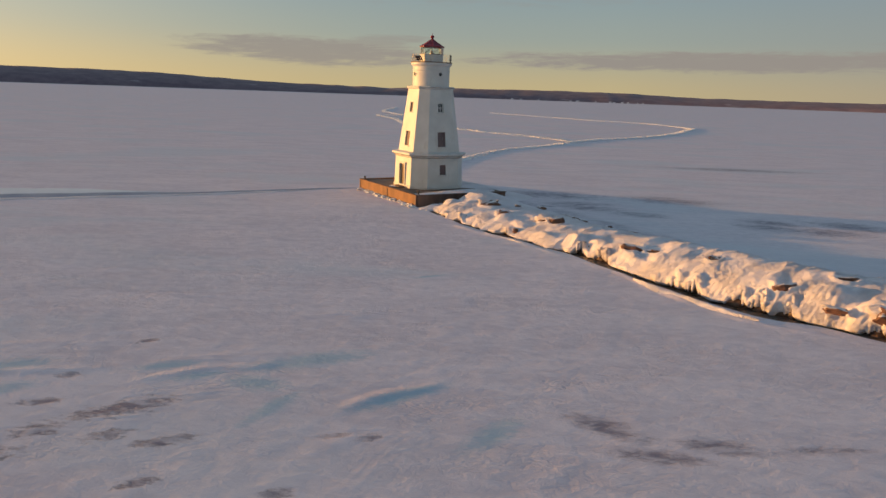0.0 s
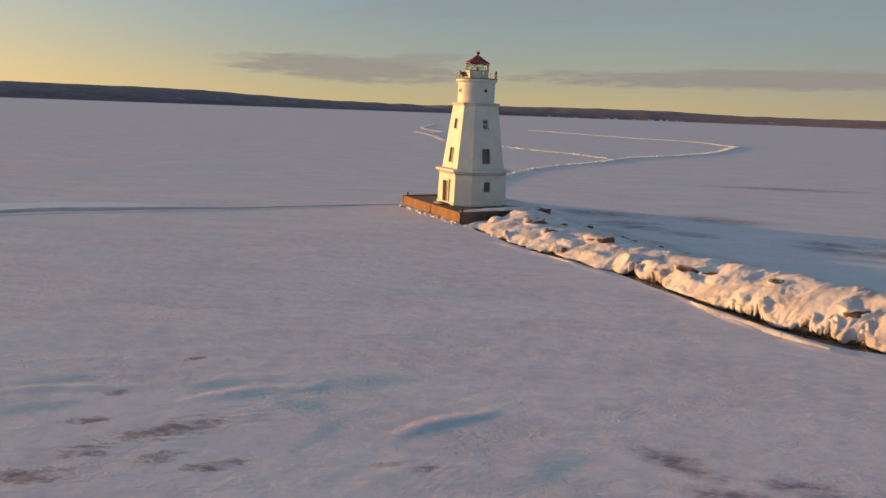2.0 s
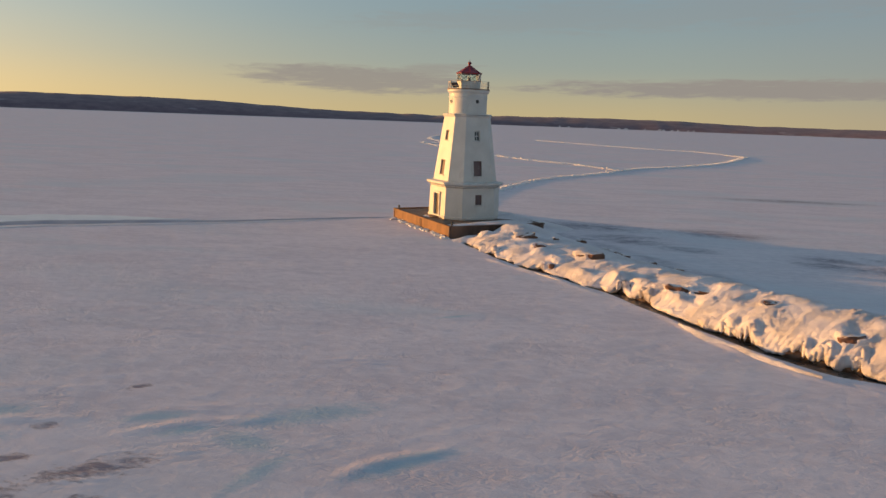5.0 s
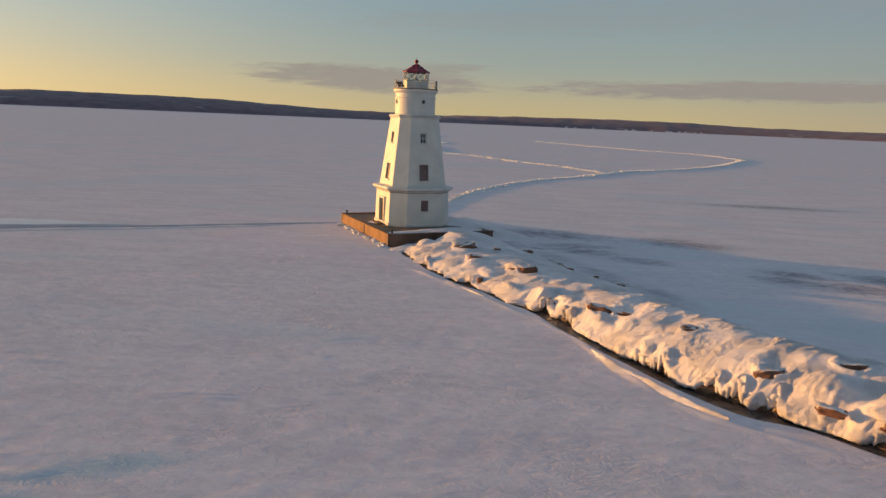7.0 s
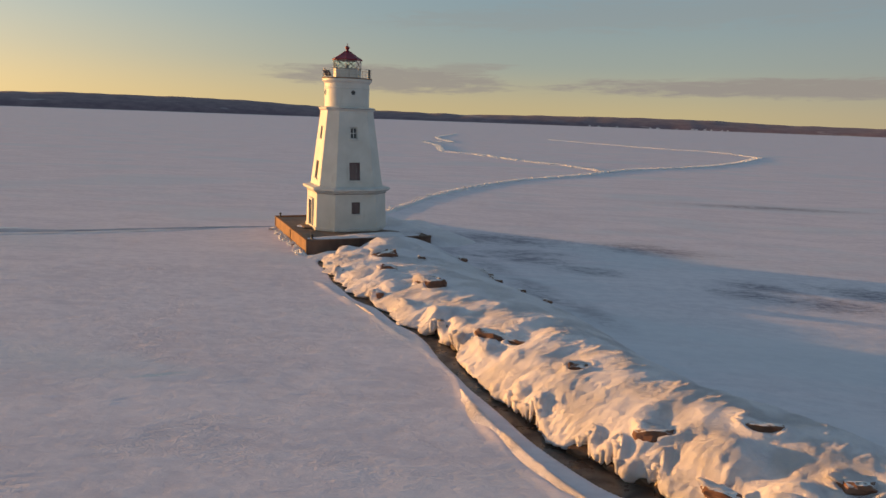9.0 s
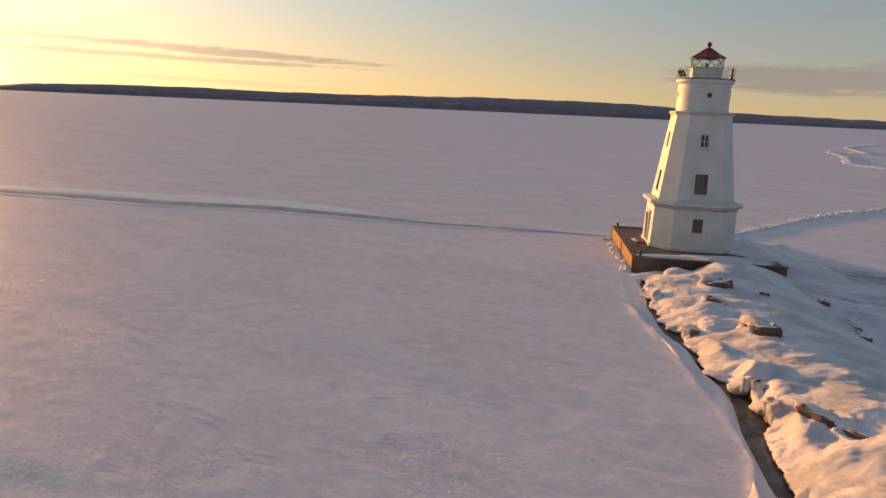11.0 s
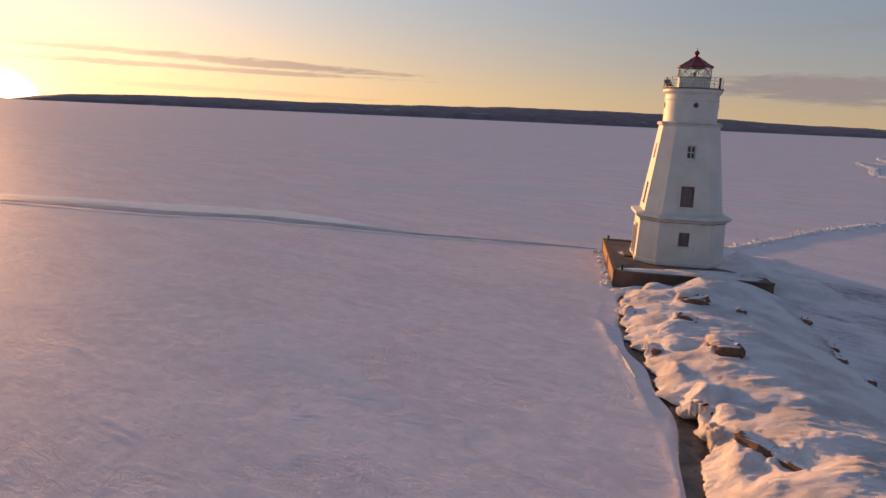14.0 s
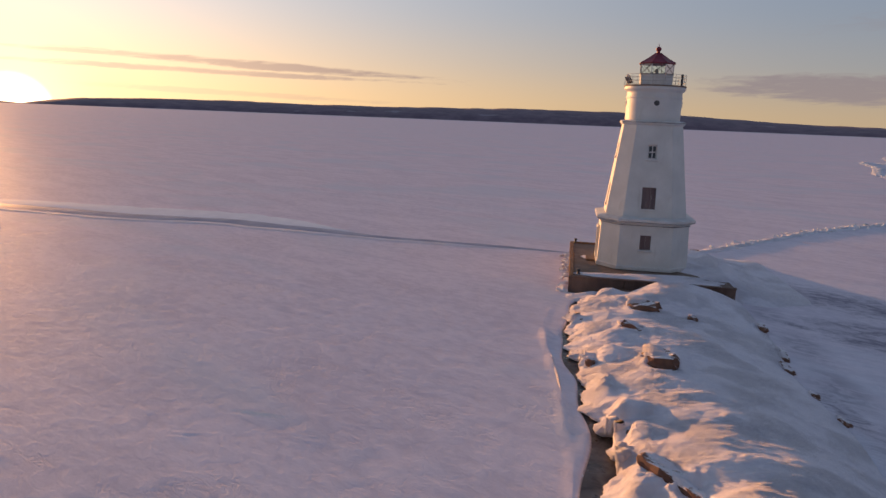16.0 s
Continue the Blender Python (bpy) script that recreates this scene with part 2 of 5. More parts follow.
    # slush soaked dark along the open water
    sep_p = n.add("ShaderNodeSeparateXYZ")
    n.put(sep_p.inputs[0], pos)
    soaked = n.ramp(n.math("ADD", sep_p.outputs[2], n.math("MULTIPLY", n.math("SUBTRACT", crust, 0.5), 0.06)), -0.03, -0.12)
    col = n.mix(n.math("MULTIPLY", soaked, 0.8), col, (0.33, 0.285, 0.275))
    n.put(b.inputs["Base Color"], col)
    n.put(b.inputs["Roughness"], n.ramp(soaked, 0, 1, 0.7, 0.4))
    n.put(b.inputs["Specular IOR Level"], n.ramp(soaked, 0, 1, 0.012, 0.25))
    # wind ripples: sharp-crested, in patches
    ripple = n.math("ABSOLUTE", n.math("SUBTRACT", n.noise(n.mapping(pos, radians(-24), (0.9, 2.1, 1)), 1.0, 5, 0.62, 0.25), 0.5))
    rough_zone = n.ramp(n.noise(n.mapping(pos, wind, (0.11, 0.17, 1)), 1.0, 3, 0.5), 0.46, 0.66, 0.10, 1.0)
    cluster = n.ramp(n.noise(n.mapping(pos, radians(10), (0.16, 0.24, 1)), 1.0, 4, 0.6, 0.8), 0.50, 0.66)
    scale_crust = n.math("MULTIPLY", n.math("MULTIPLY", n.math("ABSOLUTE", n.math("SUBTRACT", n.noise(n.mapping(pos, radians(-35), (1.7, 3.4, 1)), 1.0, 4, 0.6, 0.5), 0.5)), -0.15), cluster)
    h = n.math("ADD", n.math("ADD", n.math("MULTIPLY", crust, 0.060), n.math("MULTIPLY", streak, 0.05)), n.math("MULTIPLY", n.math("ADD", n.math("MULTIPLY", ripple, -0.105), n.math("MULTIPLY", fine, 0.012)), rough_zone))
    n.put(b.inputs["Normal"], n.bump(n.math("MULTIPLY", n.math("ADD", h, scale_crust), n.math("SUBTRACT", 1.0, n.math("MULTIPLY", bare, 0.6))), 1.0, 1.0))
    return m


def water_material():
    m, n, b, pos = material("dark_water")
    n.put(b.inputs["Base Color"], n.mix(n.ramp(n.noise(pos, 0.9, 5, 0.6, 0.5), 0.38, 0.62), (0.055, 0.038, 0.030), (0.15, 0.115, 0.095)))
    n.put(b.inputs["Roughness"], n.ramp(n.noise(pos, 1.3, 4), 0.35, 0.65, 0.25, 0.6))
    n.put(b.inputs["Normal"], n.bump(n.noise(pos, 5.0, 3), 0.12, 0.03))
    return m


def glass_material(name="lantern_glass", tint=(0.9, 0.95, 0.93)):
    m = bpy.data.materials.new(name)
    m.use_nodes = True
    n = Nodes(m.node_tree)
    clear, gloss = n.add("ShaderNodeBsdfTransparent"), n.add("ShaderNodeBsdfGlossy")
    clear.inputs["Color"].default_value = (*tint, 1)
    gloss.inputs["Roughness"].default_value = 0.03
    mixer = n.add("ShaderNodeMixShader")
    fres = n.add("ShaderNodeFresnel")
    fres.inputs["IOR"].default_value = 1.5
    n.put(mixer.inputs[0], fres.outputs[0])
    n.put(mixer.inputs[1], clear.outputs[0])
    n.put(mixer.inputs[2], gloss.outputs[0])
    n.put(n.add("ShaderNodeOutputMaterial").inputs["Surface"], mixer.outputs[0])
    return m


def forest_material():
    m, n, b, pos = material("winter_forest")
    v = n.mapping(pos, 0, (1, 1, 2.2))
    t = n.noise(v, 0.012, 6, 0.7)
    col = n.mix(n.ramp(t, 0.35, 0.65), (0.17, 0.12, 0.145), (0.24, 0.175, 0.195))
    clearings = n.ramp(n.noise(n.mapping(pos, 0, (0.8, 0.8, 7.0)), 0.0045, 3, 0.5), 0.65, 0.70)
    col = n.mix(n.math("MULTIPLY", clearings, 0.6), col, (0.40, 0.36, 0.37))
    n.put(b.inputs["Base Color"], col)
    b.inputs["Roughness"].default_value = 0.95
    return m


SNOW = snow_material("drifted_snow", (0.77, 0.73, 0.765), (0.86, 0.815, 0.835))
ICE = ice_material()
WATER = water_material()
RIDGE = snow_material("broken_ice", (0.66, 0.70, 0.74), (0.86, 0.86, 0.86), 0.5)
CLEAR_ICE = surface("refrozen_ice", (0.78, 0.79, 0.80), (0.88, 0.88, 0.88), 0.4, (0.6, 0.8), bump=0.25)
WET_ICE = surface("wet_crack_ice", (0.30, 0.31, 0.38), (0.44, 0.45, 0.52), 0.35, (0.4, 0.6), bump=0.2)
for m in (CLEAR_ICE, WET_ICE):  # frosted, hardly glossy
    [x for x in m.node_tree.nodes if x.type == "BSDF_PRINCIPLED"][0].inputs["Specular IOR Level"].default_value = 0.02
STONE = surface("brown_sandstone", (0.11, 0.05, 0.032), (0.24, 0.115, 0.07), 1.3, (0.65, 0.95), bump=0.7, depth=0.06, fine=9, stain=((0.06, 0.045, 0.04), 0.7))
capped(STONE)
WET_STONE = surface("wet_sandstone", (0.06, 0.035, 0.022), (0.16, 0.09, 0.055), 1.5, (0.35, 0.7), bump=0.6, depth=0.05, fine=9)
PAINT = surface("white_painted_concrete", (0.58, 0.58, 0.545), (0.68, 0.675, 0.635), 0.6, (0.45, 0.65), bump=0.12, depth=0.01, fine=14, stain=((0.47, 0.44, 0.39), 0.5))
TRIM = surface("white_trim_paint", (0.56, 0.55, 0.52), (0.68, 0.67, 0.64), 1.2, (0.4, 0.6), bump=0.1, depth=0.006, stain=((0.50, 0.45, 0.38), 0.5))
ROOF = surface("red_roof_paint", (0.18, 0.012, 0.024), (0.28, 0.021, 0.04), 1.5, (0.35, 0.6), bump=0.1, depth=0.01)
DARK_METAL = surface("dark_painted_iron", (0.04, 0.04, 0.045), (0.09, 0.085, 0.08), 4, (0.4, 0.6), 0.4, 0.1, 0.004)
RAIL = surface("weathered_rail_steel", (0.34, 0.31, 0.27), (0.5, 0.46, 0.40), 5, (0.4, 0.65), 0.2, 0.1, 0.004)
BOARD = surface("brown_window_boarding", (0.13, 0.085, 0.085), (0.19, 0.135, 0.13), 2.0, (0.55, 0.8), bump=0.25, depth=0.01, stretch=(1, 1, 0.2), stain=((0.22, 0.17, 0.16), 0.5))
DOOR = surface("brown_door_paint", (0.05, 0.028, 0.018), (0.10, 0.055, 0.035), 3.0, (0.45, 0.7), bump=0.2, depth=0.008, stretch=(1, 1, 0.25))
PANE = surface("dark_window_glass", (0.035, 0.04, 0.045), (0.07, 0.075, 0.08), 3.0, (0.08, 0.2), bump=0.02)
RUST = surface("rusty_steel_sheeting", (0.14, 0.068, 0.03), (0.26, 0.13, 0.06), 0.9, (0.6, 0.9), 0.15, 0.35, 0.02, 18, ((0.10, 0.05, 0.03), 0.6), (1, 1, 0.4))
# front and lee sheeting with their shade in the colour; also the fender posts
SHADED_SIDE_POST = surface("shaded_sides_and_posts", (0.10, 0.055, 0.042), (0.20, 0.12, 0.085), 1.0, (0.6, 0.9), 0.0, 0.35, 0.02, 18, ((0.03, 0.02, 0.018), 0.6), (1, 1, 0.4))
CONCRETE = surface("brown_stained_concrete", (0.15, 0.095, 0.065), (0.25, 0.17, 0.125), 0.8, (0.7, 0.95), bump=0.4, depth=0.02, stain=((0.12, 0.08, 0.06), 0.7))
WEATHER = surface("weathered_joint_shade", (0.10, 0.09, 0.085), (0.42, 0.40, 0.37), 1.6, (0.6, 0.8), bump=0.2, depth=0.006, fine=9, stain=((0.12, 0.10, 0.09), 0.8))
LENS = surface("beacon_lens", (0.30, 0.32, 0.32), (0.5, 0.52, 0.5), 6, (0.1, 0.2), bump=0.05)
PANEL = surface("solar_cells", (0.012, 0.014, 0.022), (0.03, 0.03, 0.04), 5, (0.15, 0.3), bump=0.02)
GLASS = glass_material()
FOREST = forest_material()
HOUSE = surface("pale_distant_walls", (0.5, 0.48, 0.48), (0.65, 0.62, 0.6), 0.02)


# ---------------------------------------------------------------- mesh helpers
def mesh_from(name, verts, faces, mat, smooth=False):
    me = bpy.data.meshes.new(name)
    me.from_pydata(verts, [], faces)
    me.materials.append(mat)
    if smooth:
        me.polygons.foreach_set("use_smooth", [True] * len(me.polygons))
    me.update()
    return me


def part(name, bm, mat, parent, label="", smooth=False):
    me = bpy.data.meshes.new(name)
    bmesh.ops.recalc_face_normals(bm, faces=bm.faces)
    bm.to_mesh(me)
    bm.free()
    me.materials.append(mat)
    if smooth:
        me.polygons.foreach_set("use_smooth", [True] * len(me.polygons))
    ob = new(name, me)
    ob.parent = parent
    if label:
        tagged(ob, label)
    return ob


def thing(name, label, category, m=None, group="", kind=""):
    e = new(name)
    if m is not None:
        e.matrix_world = m
    return tagged(e, label, category, group, kind)


def box(bm, centre, size, rz=0.0, bevel=0.0, m=None):
    mat = Matrix.Translation(centre) @ Matrix.Rotation(rz, 4, "Z")
    if m is not None:
        mat = m @ mat
    made = bmesh.ops.create_cube(bm, size=1.0, matrix=mat @ Matrix.Diagonal((*size, 1)))
    if bevel:
        edges = list({e for v in made["verts"] for e in v.link_edges})
        bmesh.ops.bevel(bm, geom=edges, offset=bevel, segments=1, affect="EDGES")


def tube(bm, a, b, r, seg=8, r2=None):
    a, b = Vector(a), Vector(b)
    d = b - a
    m = Matrix.Translation((a + b) / 2) @ d.to_track_quat("Z", "Y").to_matrix().to_4x4()
    bmesh.ops.create_cone(bm, cap_ends=True, segments=seg, radius1=r, radius2=r if r2 is None else r2, depth=d.length, matrix=m)


def lathe(bm, profile, seg=32, turn=0.0, cap=True):
    rings = []
    for r, z in profile:
        rings.append([bm.verts.new((r * math.cos(turn + 2 * math.pi * k / seg), r * math.sin(turn + 2 * math.pi * k / seg), z)) for k in range(seg)])
    for a, b in zip(rings, rings[1:]):
        for k in range(seg):
            bm.faces.new((a[k], a[(k + 1) % seg], b[(k + 1) % seg], b[k]))
    if cap:
        bm.faces.new(rings[0][::-1])
        bm.faces.new(rings[-1])


def ring(bm, radius, z, r, seg=40, tube_seg=6):
    loops = []
    for k in range(seg):
        a = 2 * math.pi * k / seg
        loops.append([bm.verts.new(((radius + r * math.cos(t)) * math.cos(a), (radius + r * math.cos(t)) * math.sin(a), z + r * math.sin(t)))
                      for t in (2 * math.pi * j / tube_seg for j in range(tube_seg))])
    for k in range(seg):
        a, b = loops[k], loops[(k + 1) % seg]
        for j in range(tube_seg):
            bm.faces.new((a[j], b[j], b[(j + 1) % tube_seg], a[(j + 1) % tube_seg]))


def spline(points, step):
    """Catmull-Rom through guide points, resampled at an even step; returns an array of points."""
    p = np.array(points, float)
    p = np.vstack([2 * p[0] - p[1], p, 2 * p[-1] - p[-2]])
    out = []
    for i in range(1, len(p) - 2):
        t = np.linspace(0, 1, 40, endpoint=False)[:, None]
        a, b, c, d = p[i - 1:i + 3]
        out.append(0.5 * (2 * b + (c - a) * t + (2 * a - 5 * b + 4 * c - d) * t ** 2 + (3 * b - a - 3 * c + d) * t ** 3))
    out = np.vstack(out + [p[-2:-1]])
    s = np.concatenate([[0], np.cumsum(np.hypot(*np.diff(out[:, :2], axis=0).T))])
    want = np.arange(0, s[-1], step)
    return np.stack([np.interp(want, s, out[:, k]) for k in range(p.shape[1])], 1)


def distance_to(line, x, y):
    """Distance from many points to a polyline, and the side (positive to its left)."""
    best, side = np.full(x.shape, 1e9), np.zeros(x.shape)
    for (ax, ay), (bx, by) in zip(line[:-1, :2], line[1:, :2]):
        dx, dy = bx - ax, by - ay
        t = np.clip(((x - ax) * dx + (y - ay) * dy) / (dx * dx + dy * dy), 0, 1)
        d = np.hypot(x - ax - t * dx, y - ay - t * dy)
        s = np.sign(dx * (y - ay) - dy * (x - ax))
        m = d < best
        best[m], side[m] = d[m], s[m]
    return best, side


def fbm(x, y, scale, octaves=4, seed=0.0):
    v, amp = 0.0, 1.0
    for _ in range(octaves):
        v += amp * noise.noise((x * scale, y * scale, seed))
        scale, amp = scale * 2.03, amp * 0.5
    return v


def wave_noise(x, y, scale, seed, n=14, stretch=1.0, turn=0.0):
    """Smooth random field from summed waves, quick on whole arrays; about -1 to 1."""
    rng = np.random.RandomState(seed)
    u = (x * math.cos(turn) + y * math.sin(turn)) / stretch
    v = -x * math.sin(turn) + y * math.cos(turn)
    out = np.zeros_like(x)
    for _ in range(n):
        a, k, ph = rng.uniform(0, 2 * math.pi), scale * rng.uniform(0.5, 1.8), rng.uniform(0, 2 * math.pi)
        out += np.sin((u * math.cos(a) + v * math.sin(a)) * k + ph)
    return out / math.sqrt(n)


# ---------------------------------------------------------------- frozen lake
LEFT_EDGE = spline([(-3.4, 74.4), (-1.0, 69.6), (1.0, 65.9), (3.8, 62.0), (6.95, 58.0), (9.3, 55.2), (11.95, 50.7), (14.15, 46.2), (16.15, 42.7),
                    (18.1, 40.7), (20.4, 39.1), (23.5, 36.6), (34, 27.4), (60, 5)], 0.25)
RIGHT_EDGE = spline([(5.3, 82.5), (8.0, 78.3), (10.6, 73.9), (12.9, 69.0), (15.2, 65.6), (17.4, 62.3), (19.7, 57.2), (22.1, 51.2), (23.8, 48.2),
                     (25.8, 45.6), (28.4, 43.6), (31.2, 41.2), (41, 33), (67, 11)], 0.25)
BANK = spline([(-4.6, 72.6), (-1.6, 66.9), (1.4, 62.9), (3.9, 59.9), (5.7, 57.7), (7.8, 54.5), (9.8, 52.0), (11.4, 49.4), (12.55, 46.4), (13.65, 43.7),
               (15.0, 41.0), (16.7, 38.9), (18.6, 37.6), (23.0, 34.4), (33.5, 25.5), (58, 3)], 0.5)


def graded(lo, hi, start, stop, step, growth=1.08):
    inner = np.arange(start, stop, step)
    up, d, v = [], step, inner[-1]
    while v < hi:
        d *= growth
        v += d
        up.append(v)
    down, d, v = [], step, inner[0]
    while v > lo:
        d *= growth
        v -= d
        down.append(v)
    return np.array(down[::-1] + list(inner) + up)


gx, gy = graded(-4700, 4700, -27, 33, 0.13), graded(-400, 4700, 16, 91, 0.13)
GX, GY = np.meshgrid(gx, gy)
fade = np.clip(1.3 - np.hypot(GX, GY - 50) / 160, 0, 1)
WIND = radians(16)
gz = 0.004 * wave_noise(GX, GY, 0.9, 3, 18, 3.2, WIND) * fade + 0.0035 * wave_noise(GX, GY, 3.6, 4, 24, 2.0, WIND) * fade
gz += 0.005 * wave_noise(GX, GY, 0.16, 5, 12, 2.0, WIND) * fade
# single wind drifts: start, end, height
for (ax, ay), (bx, by), h in (((-4.6, 25.4), (-1.0, 28.2), 0.27), ((-22, 26.5), (-15.8, 28.6), 0.24), ((-23, 30.0), (-17, 31.6), 0.16), ((-13.5, 27.4), (-8.6, 29.8), 0.22),
                              ((-14.0, 29.0), (-9.0, 31.0), 0.10), ((-3.8, 45.6), (-0.4, 46.6), 0.07), ((-6.0, 42.6), (-3.2, 43.6), 0.05), ((-20, 38), (-12, 40.5), 0.10),
                              ((-30, 58), (-16, 62), 0.12), ((-5.0, 22.2), (-2.6, 23.4), 0.09), ((-8.5, 36.4), (-5.4, 37.2), 0.06)):
    dx, dy = bx - ax, by - ay
    length = math.hypot(dx, dy)
    al = ((GX - ax) * dx + (GY - ay) * dy) / length
    ac = (-(GX - ax) * dy + (GY - ay) * dx) / length
    along = np.clip(al / length, 0, 1)
    near = np.exp(-np.where(al < 0, al, np.where(al > length, al - length, 0)) ** 2 / 0.25)
    bend = ac - 0.25 * np.sin(along * 5.0)
    gz += 0.17 * h * near * np.sin(np.clip(along * 0.9 + 0.1, 0, 1) * math.pi) ** 0.6 * np.where(bend > 0, np.exp(-(bend / 0.25) ** 2), np.exp(-(bend / 0.5) ** 2))
RIPPLES = ((-2.7, 42.4, 1.0, 1.0, 55, 0.45, 0.05), (-1.6, 45.6, 2.0, 0.5, 12, 0.45, 0.05), (-6.5, 36.8, 1.8, 0.8, 8, 0.5, 0.05), (-4.0, 37.4, 1.2, 0.6, 5, 0.45, 0.045), (0.8, 41.0, 1.2, 0.8, 35, 0.42, 0.035),
           (-2.2, 36.2, 1.4, 0.7, 30, 0.45, 0.04), (-10.3, 46.4, 2.4, 0.8, 15, 0.55, 0.04), (-17.0, 39.5, 2.4, 0.9, 12, 0.5, 0.04), (-14.7, 44.2, 2.0, 0.7, 12, 0.5, 0.035), (-2.0, 57.2, 1.6, 0.9, 25, 0.5, 0.03),
           (-2.5, 23.0, 1.5, 1.3, 55, 0.38, 0.020), (-2.9, 20.9, 1.6, 1.2, 70, 0.38, 0.018), (-6.3, 27.0, 1.6, 0.8, 35, 0.45, 0.04), (-11.2, 26.2, 1.8, 0.8, 20, 0.45, 0.045), (-13.0, 23.6, 1.6, 0.9, 20, 0.45, 0.045),
           (-8.6, 28.4, 2.0, 0.8, 18, 0.5, 0.045), (-12.6, 29.6, 2.0, 0.6, 15, 0.5, 0.05), (1.3, 46.1, 1.2, 0.7, 30, 0.45, 0.03), (5.2, 30.5, 1.6, 1.0, 35, 0.5, 0.02))
# small groups of wind ripples: centre, radius along and across, turn, wavelength, height
for x, y, ra, rc, turn, wave, h in RIPPLES:
    ca, sa = math.cos(radians(turn)), math.sin(radians(turn))
    al, ac = (GX - x) * ca + (GY - y) * sa, -(GX - x) * sa + (GY - y) * ca
    ph = ac / wave * 2 * math.pi + 2.0 * wave_noise(GX, GY, 1.3, 31) + 0.9 * al + 0.5 * al * al / ra
    gz += 0.46 * np.clip(0.9 + 0.8 * wave_noise(GX, GY, 1.7, 33), 0.1, 1.8) * h * np.exp(-((al / ra) ** 2 + (ac / rc) ** 2)) * (np.abs(np.sin(ph / 2)) ** 0.7 - 0.5)
d_left, side_left = distance_to(LEFT_EDGE[::2], GX, GY)
d_bank, side_bank = distance_to(BANK, GX, GY)
# upturned edge of the shore ice beside the lead
inner = side_bank * d_bank + 0.10 * wave_noise(GX, GY, 1.1, 15)
lip = np.interp(GX, [-4, -1, 2.5, 4, 8, 11, 12.6, 14, 17, 18.6, 21], [0.0, 0.06, 0.09, 0.10, 0.05, 0.05, 0.10, 0.12, 0.08, 0.03, 0.03])
lip = lip * np.clip(0.75 + 0.5 * wave_noise(GX, GY, 1.3, 16), 0.15, 1.5)
gz += lip * np.where(inner > 0, np.exp(-(inner / 0.26) ** 2), 0.8 * np.exp(-(inner / 0.26) ** 2) + 0.2 * np.exp(-(inner / 1.0) ** 2)) * (GX < 70)
d_right, side_right = distance_to(RIGHT_EDGE[::2], GX, GY)
open_w = 0.28 + 0.25 * wave_noise(GX, GY, 0.8, 9) + 0.60 * np.exp(-((GX - 12.6) / 3.4) ** 2) + 0.40 * np.exp(-((GX - 18.8) / 1.6) ** 2)
wet = np.clip((side_left * d_left + open_w) / 0.4 + 0.5, 0, 1) * (d_left < 7) * np.clip((GX + 3.6) / 0.6, 0, 1) * (GX < 57)
wet = wet * np.where(side_right < 0, np.clip((d_right - 1.5) / 0.5, 0, 1), 0)
channel = wet > 0.02
gz = gz - 0.5 * wet * wet * (3 - 2 * wet)
# lee side of the breakwater: smooth drift up against it
gz = np.where(~channel, gz + 0.12 * np.exp(-d_right / 2.0), gz)
ny_, nx_ = GX.shape
idx = np.arange(ny_ * nx_).reshape(ny_, nx_)
quads = np.stack([idx[:-1, :-1], idx[:-1, 1:], idx[1:, 1:], idx[1:, :-1]], -1).reshape(-1, 4)
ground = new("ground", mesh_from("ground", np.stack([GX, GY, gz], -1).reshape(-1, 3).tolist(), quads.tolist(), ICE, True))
tagged(ground, "frozen lake covered with wind-packed lavender snow and bare ice patches", "frozen lake", kind="structure")


def ribbon(name, line, width, z, mat, label, category, kind="stuff", jag=0.3, seed=1, profile=((-1, 0.0), (-0.6, 1.0), (0, 1.05), (0.6, 1.0), (1, 0.0))):
    rng = random.Random(seed)
    verts, faces = [], []
    for i, p in enumerate(line):
        q = line[min(i + 1, len(line) - 1)] - line[max(i - 1, 0)]
        nrm = np.array((-q[1], q[0])) / max(math.hypot(q[0], q[1]), 1e-6)
        w = (width(p[0]) if callable(width) else width) * (1 + jag * fbm(p[0], p[1], 0.35, 3, seed)) * min(1, i / 9 + 0.06, (len(line) - 1 - i) / 9 + 0.06)
        lift = 1 + 0.5 * fbm(p[0], p[1], 0.6, 3, seed + 4.0)
        for k, h in profile:
            verts.append((p[0] + nrm[0] * w * k, p[1] + nrm[1] * w * k, h * z * lift + 0.012 * rng.random()))
    for i in range(len(line) - 1):
        n = len(profile)
        for k in range(n - 1):
            a = i * n + k
            faces.append((a, a + 1, a + n + 1, a + n))
    return tagged(new(name, mesh_from(name, verts, faces, mat, True)), label, category, kind=kind)


# open water between the shore ice and the stones
rows = []
for i in range(0, len(LEFT_EDGE), 3):
    p = LEFT_EDGE[i]
    q = BANK[np.argmin(np.hypot(BANK[:, 0] - p[0], BANK[:, 1] - p[1]))]
    d = (p - q) / max(np.hypot(*(p - q)), 1e-6)
    rows += [(*(q - d * 0.3), -0.13), (*(p + d * 2.0), -0.13)]
water = new("water", mesh_from("water", rows, [(i, i + 1, i + 3, i + 2) for i in range(0, len(rows) - 2, 2)], WATER))
tagged(water, "dark open water lead along the foot of the stones", "water", kind="structure")
LIP = ((-2.2, -0.12), (-1.3, 0.22), (-0.7, 0.62), (-0.2, 1.0), (0.3, 0.8), (0.8, 0.2), (1.4, -0.6))
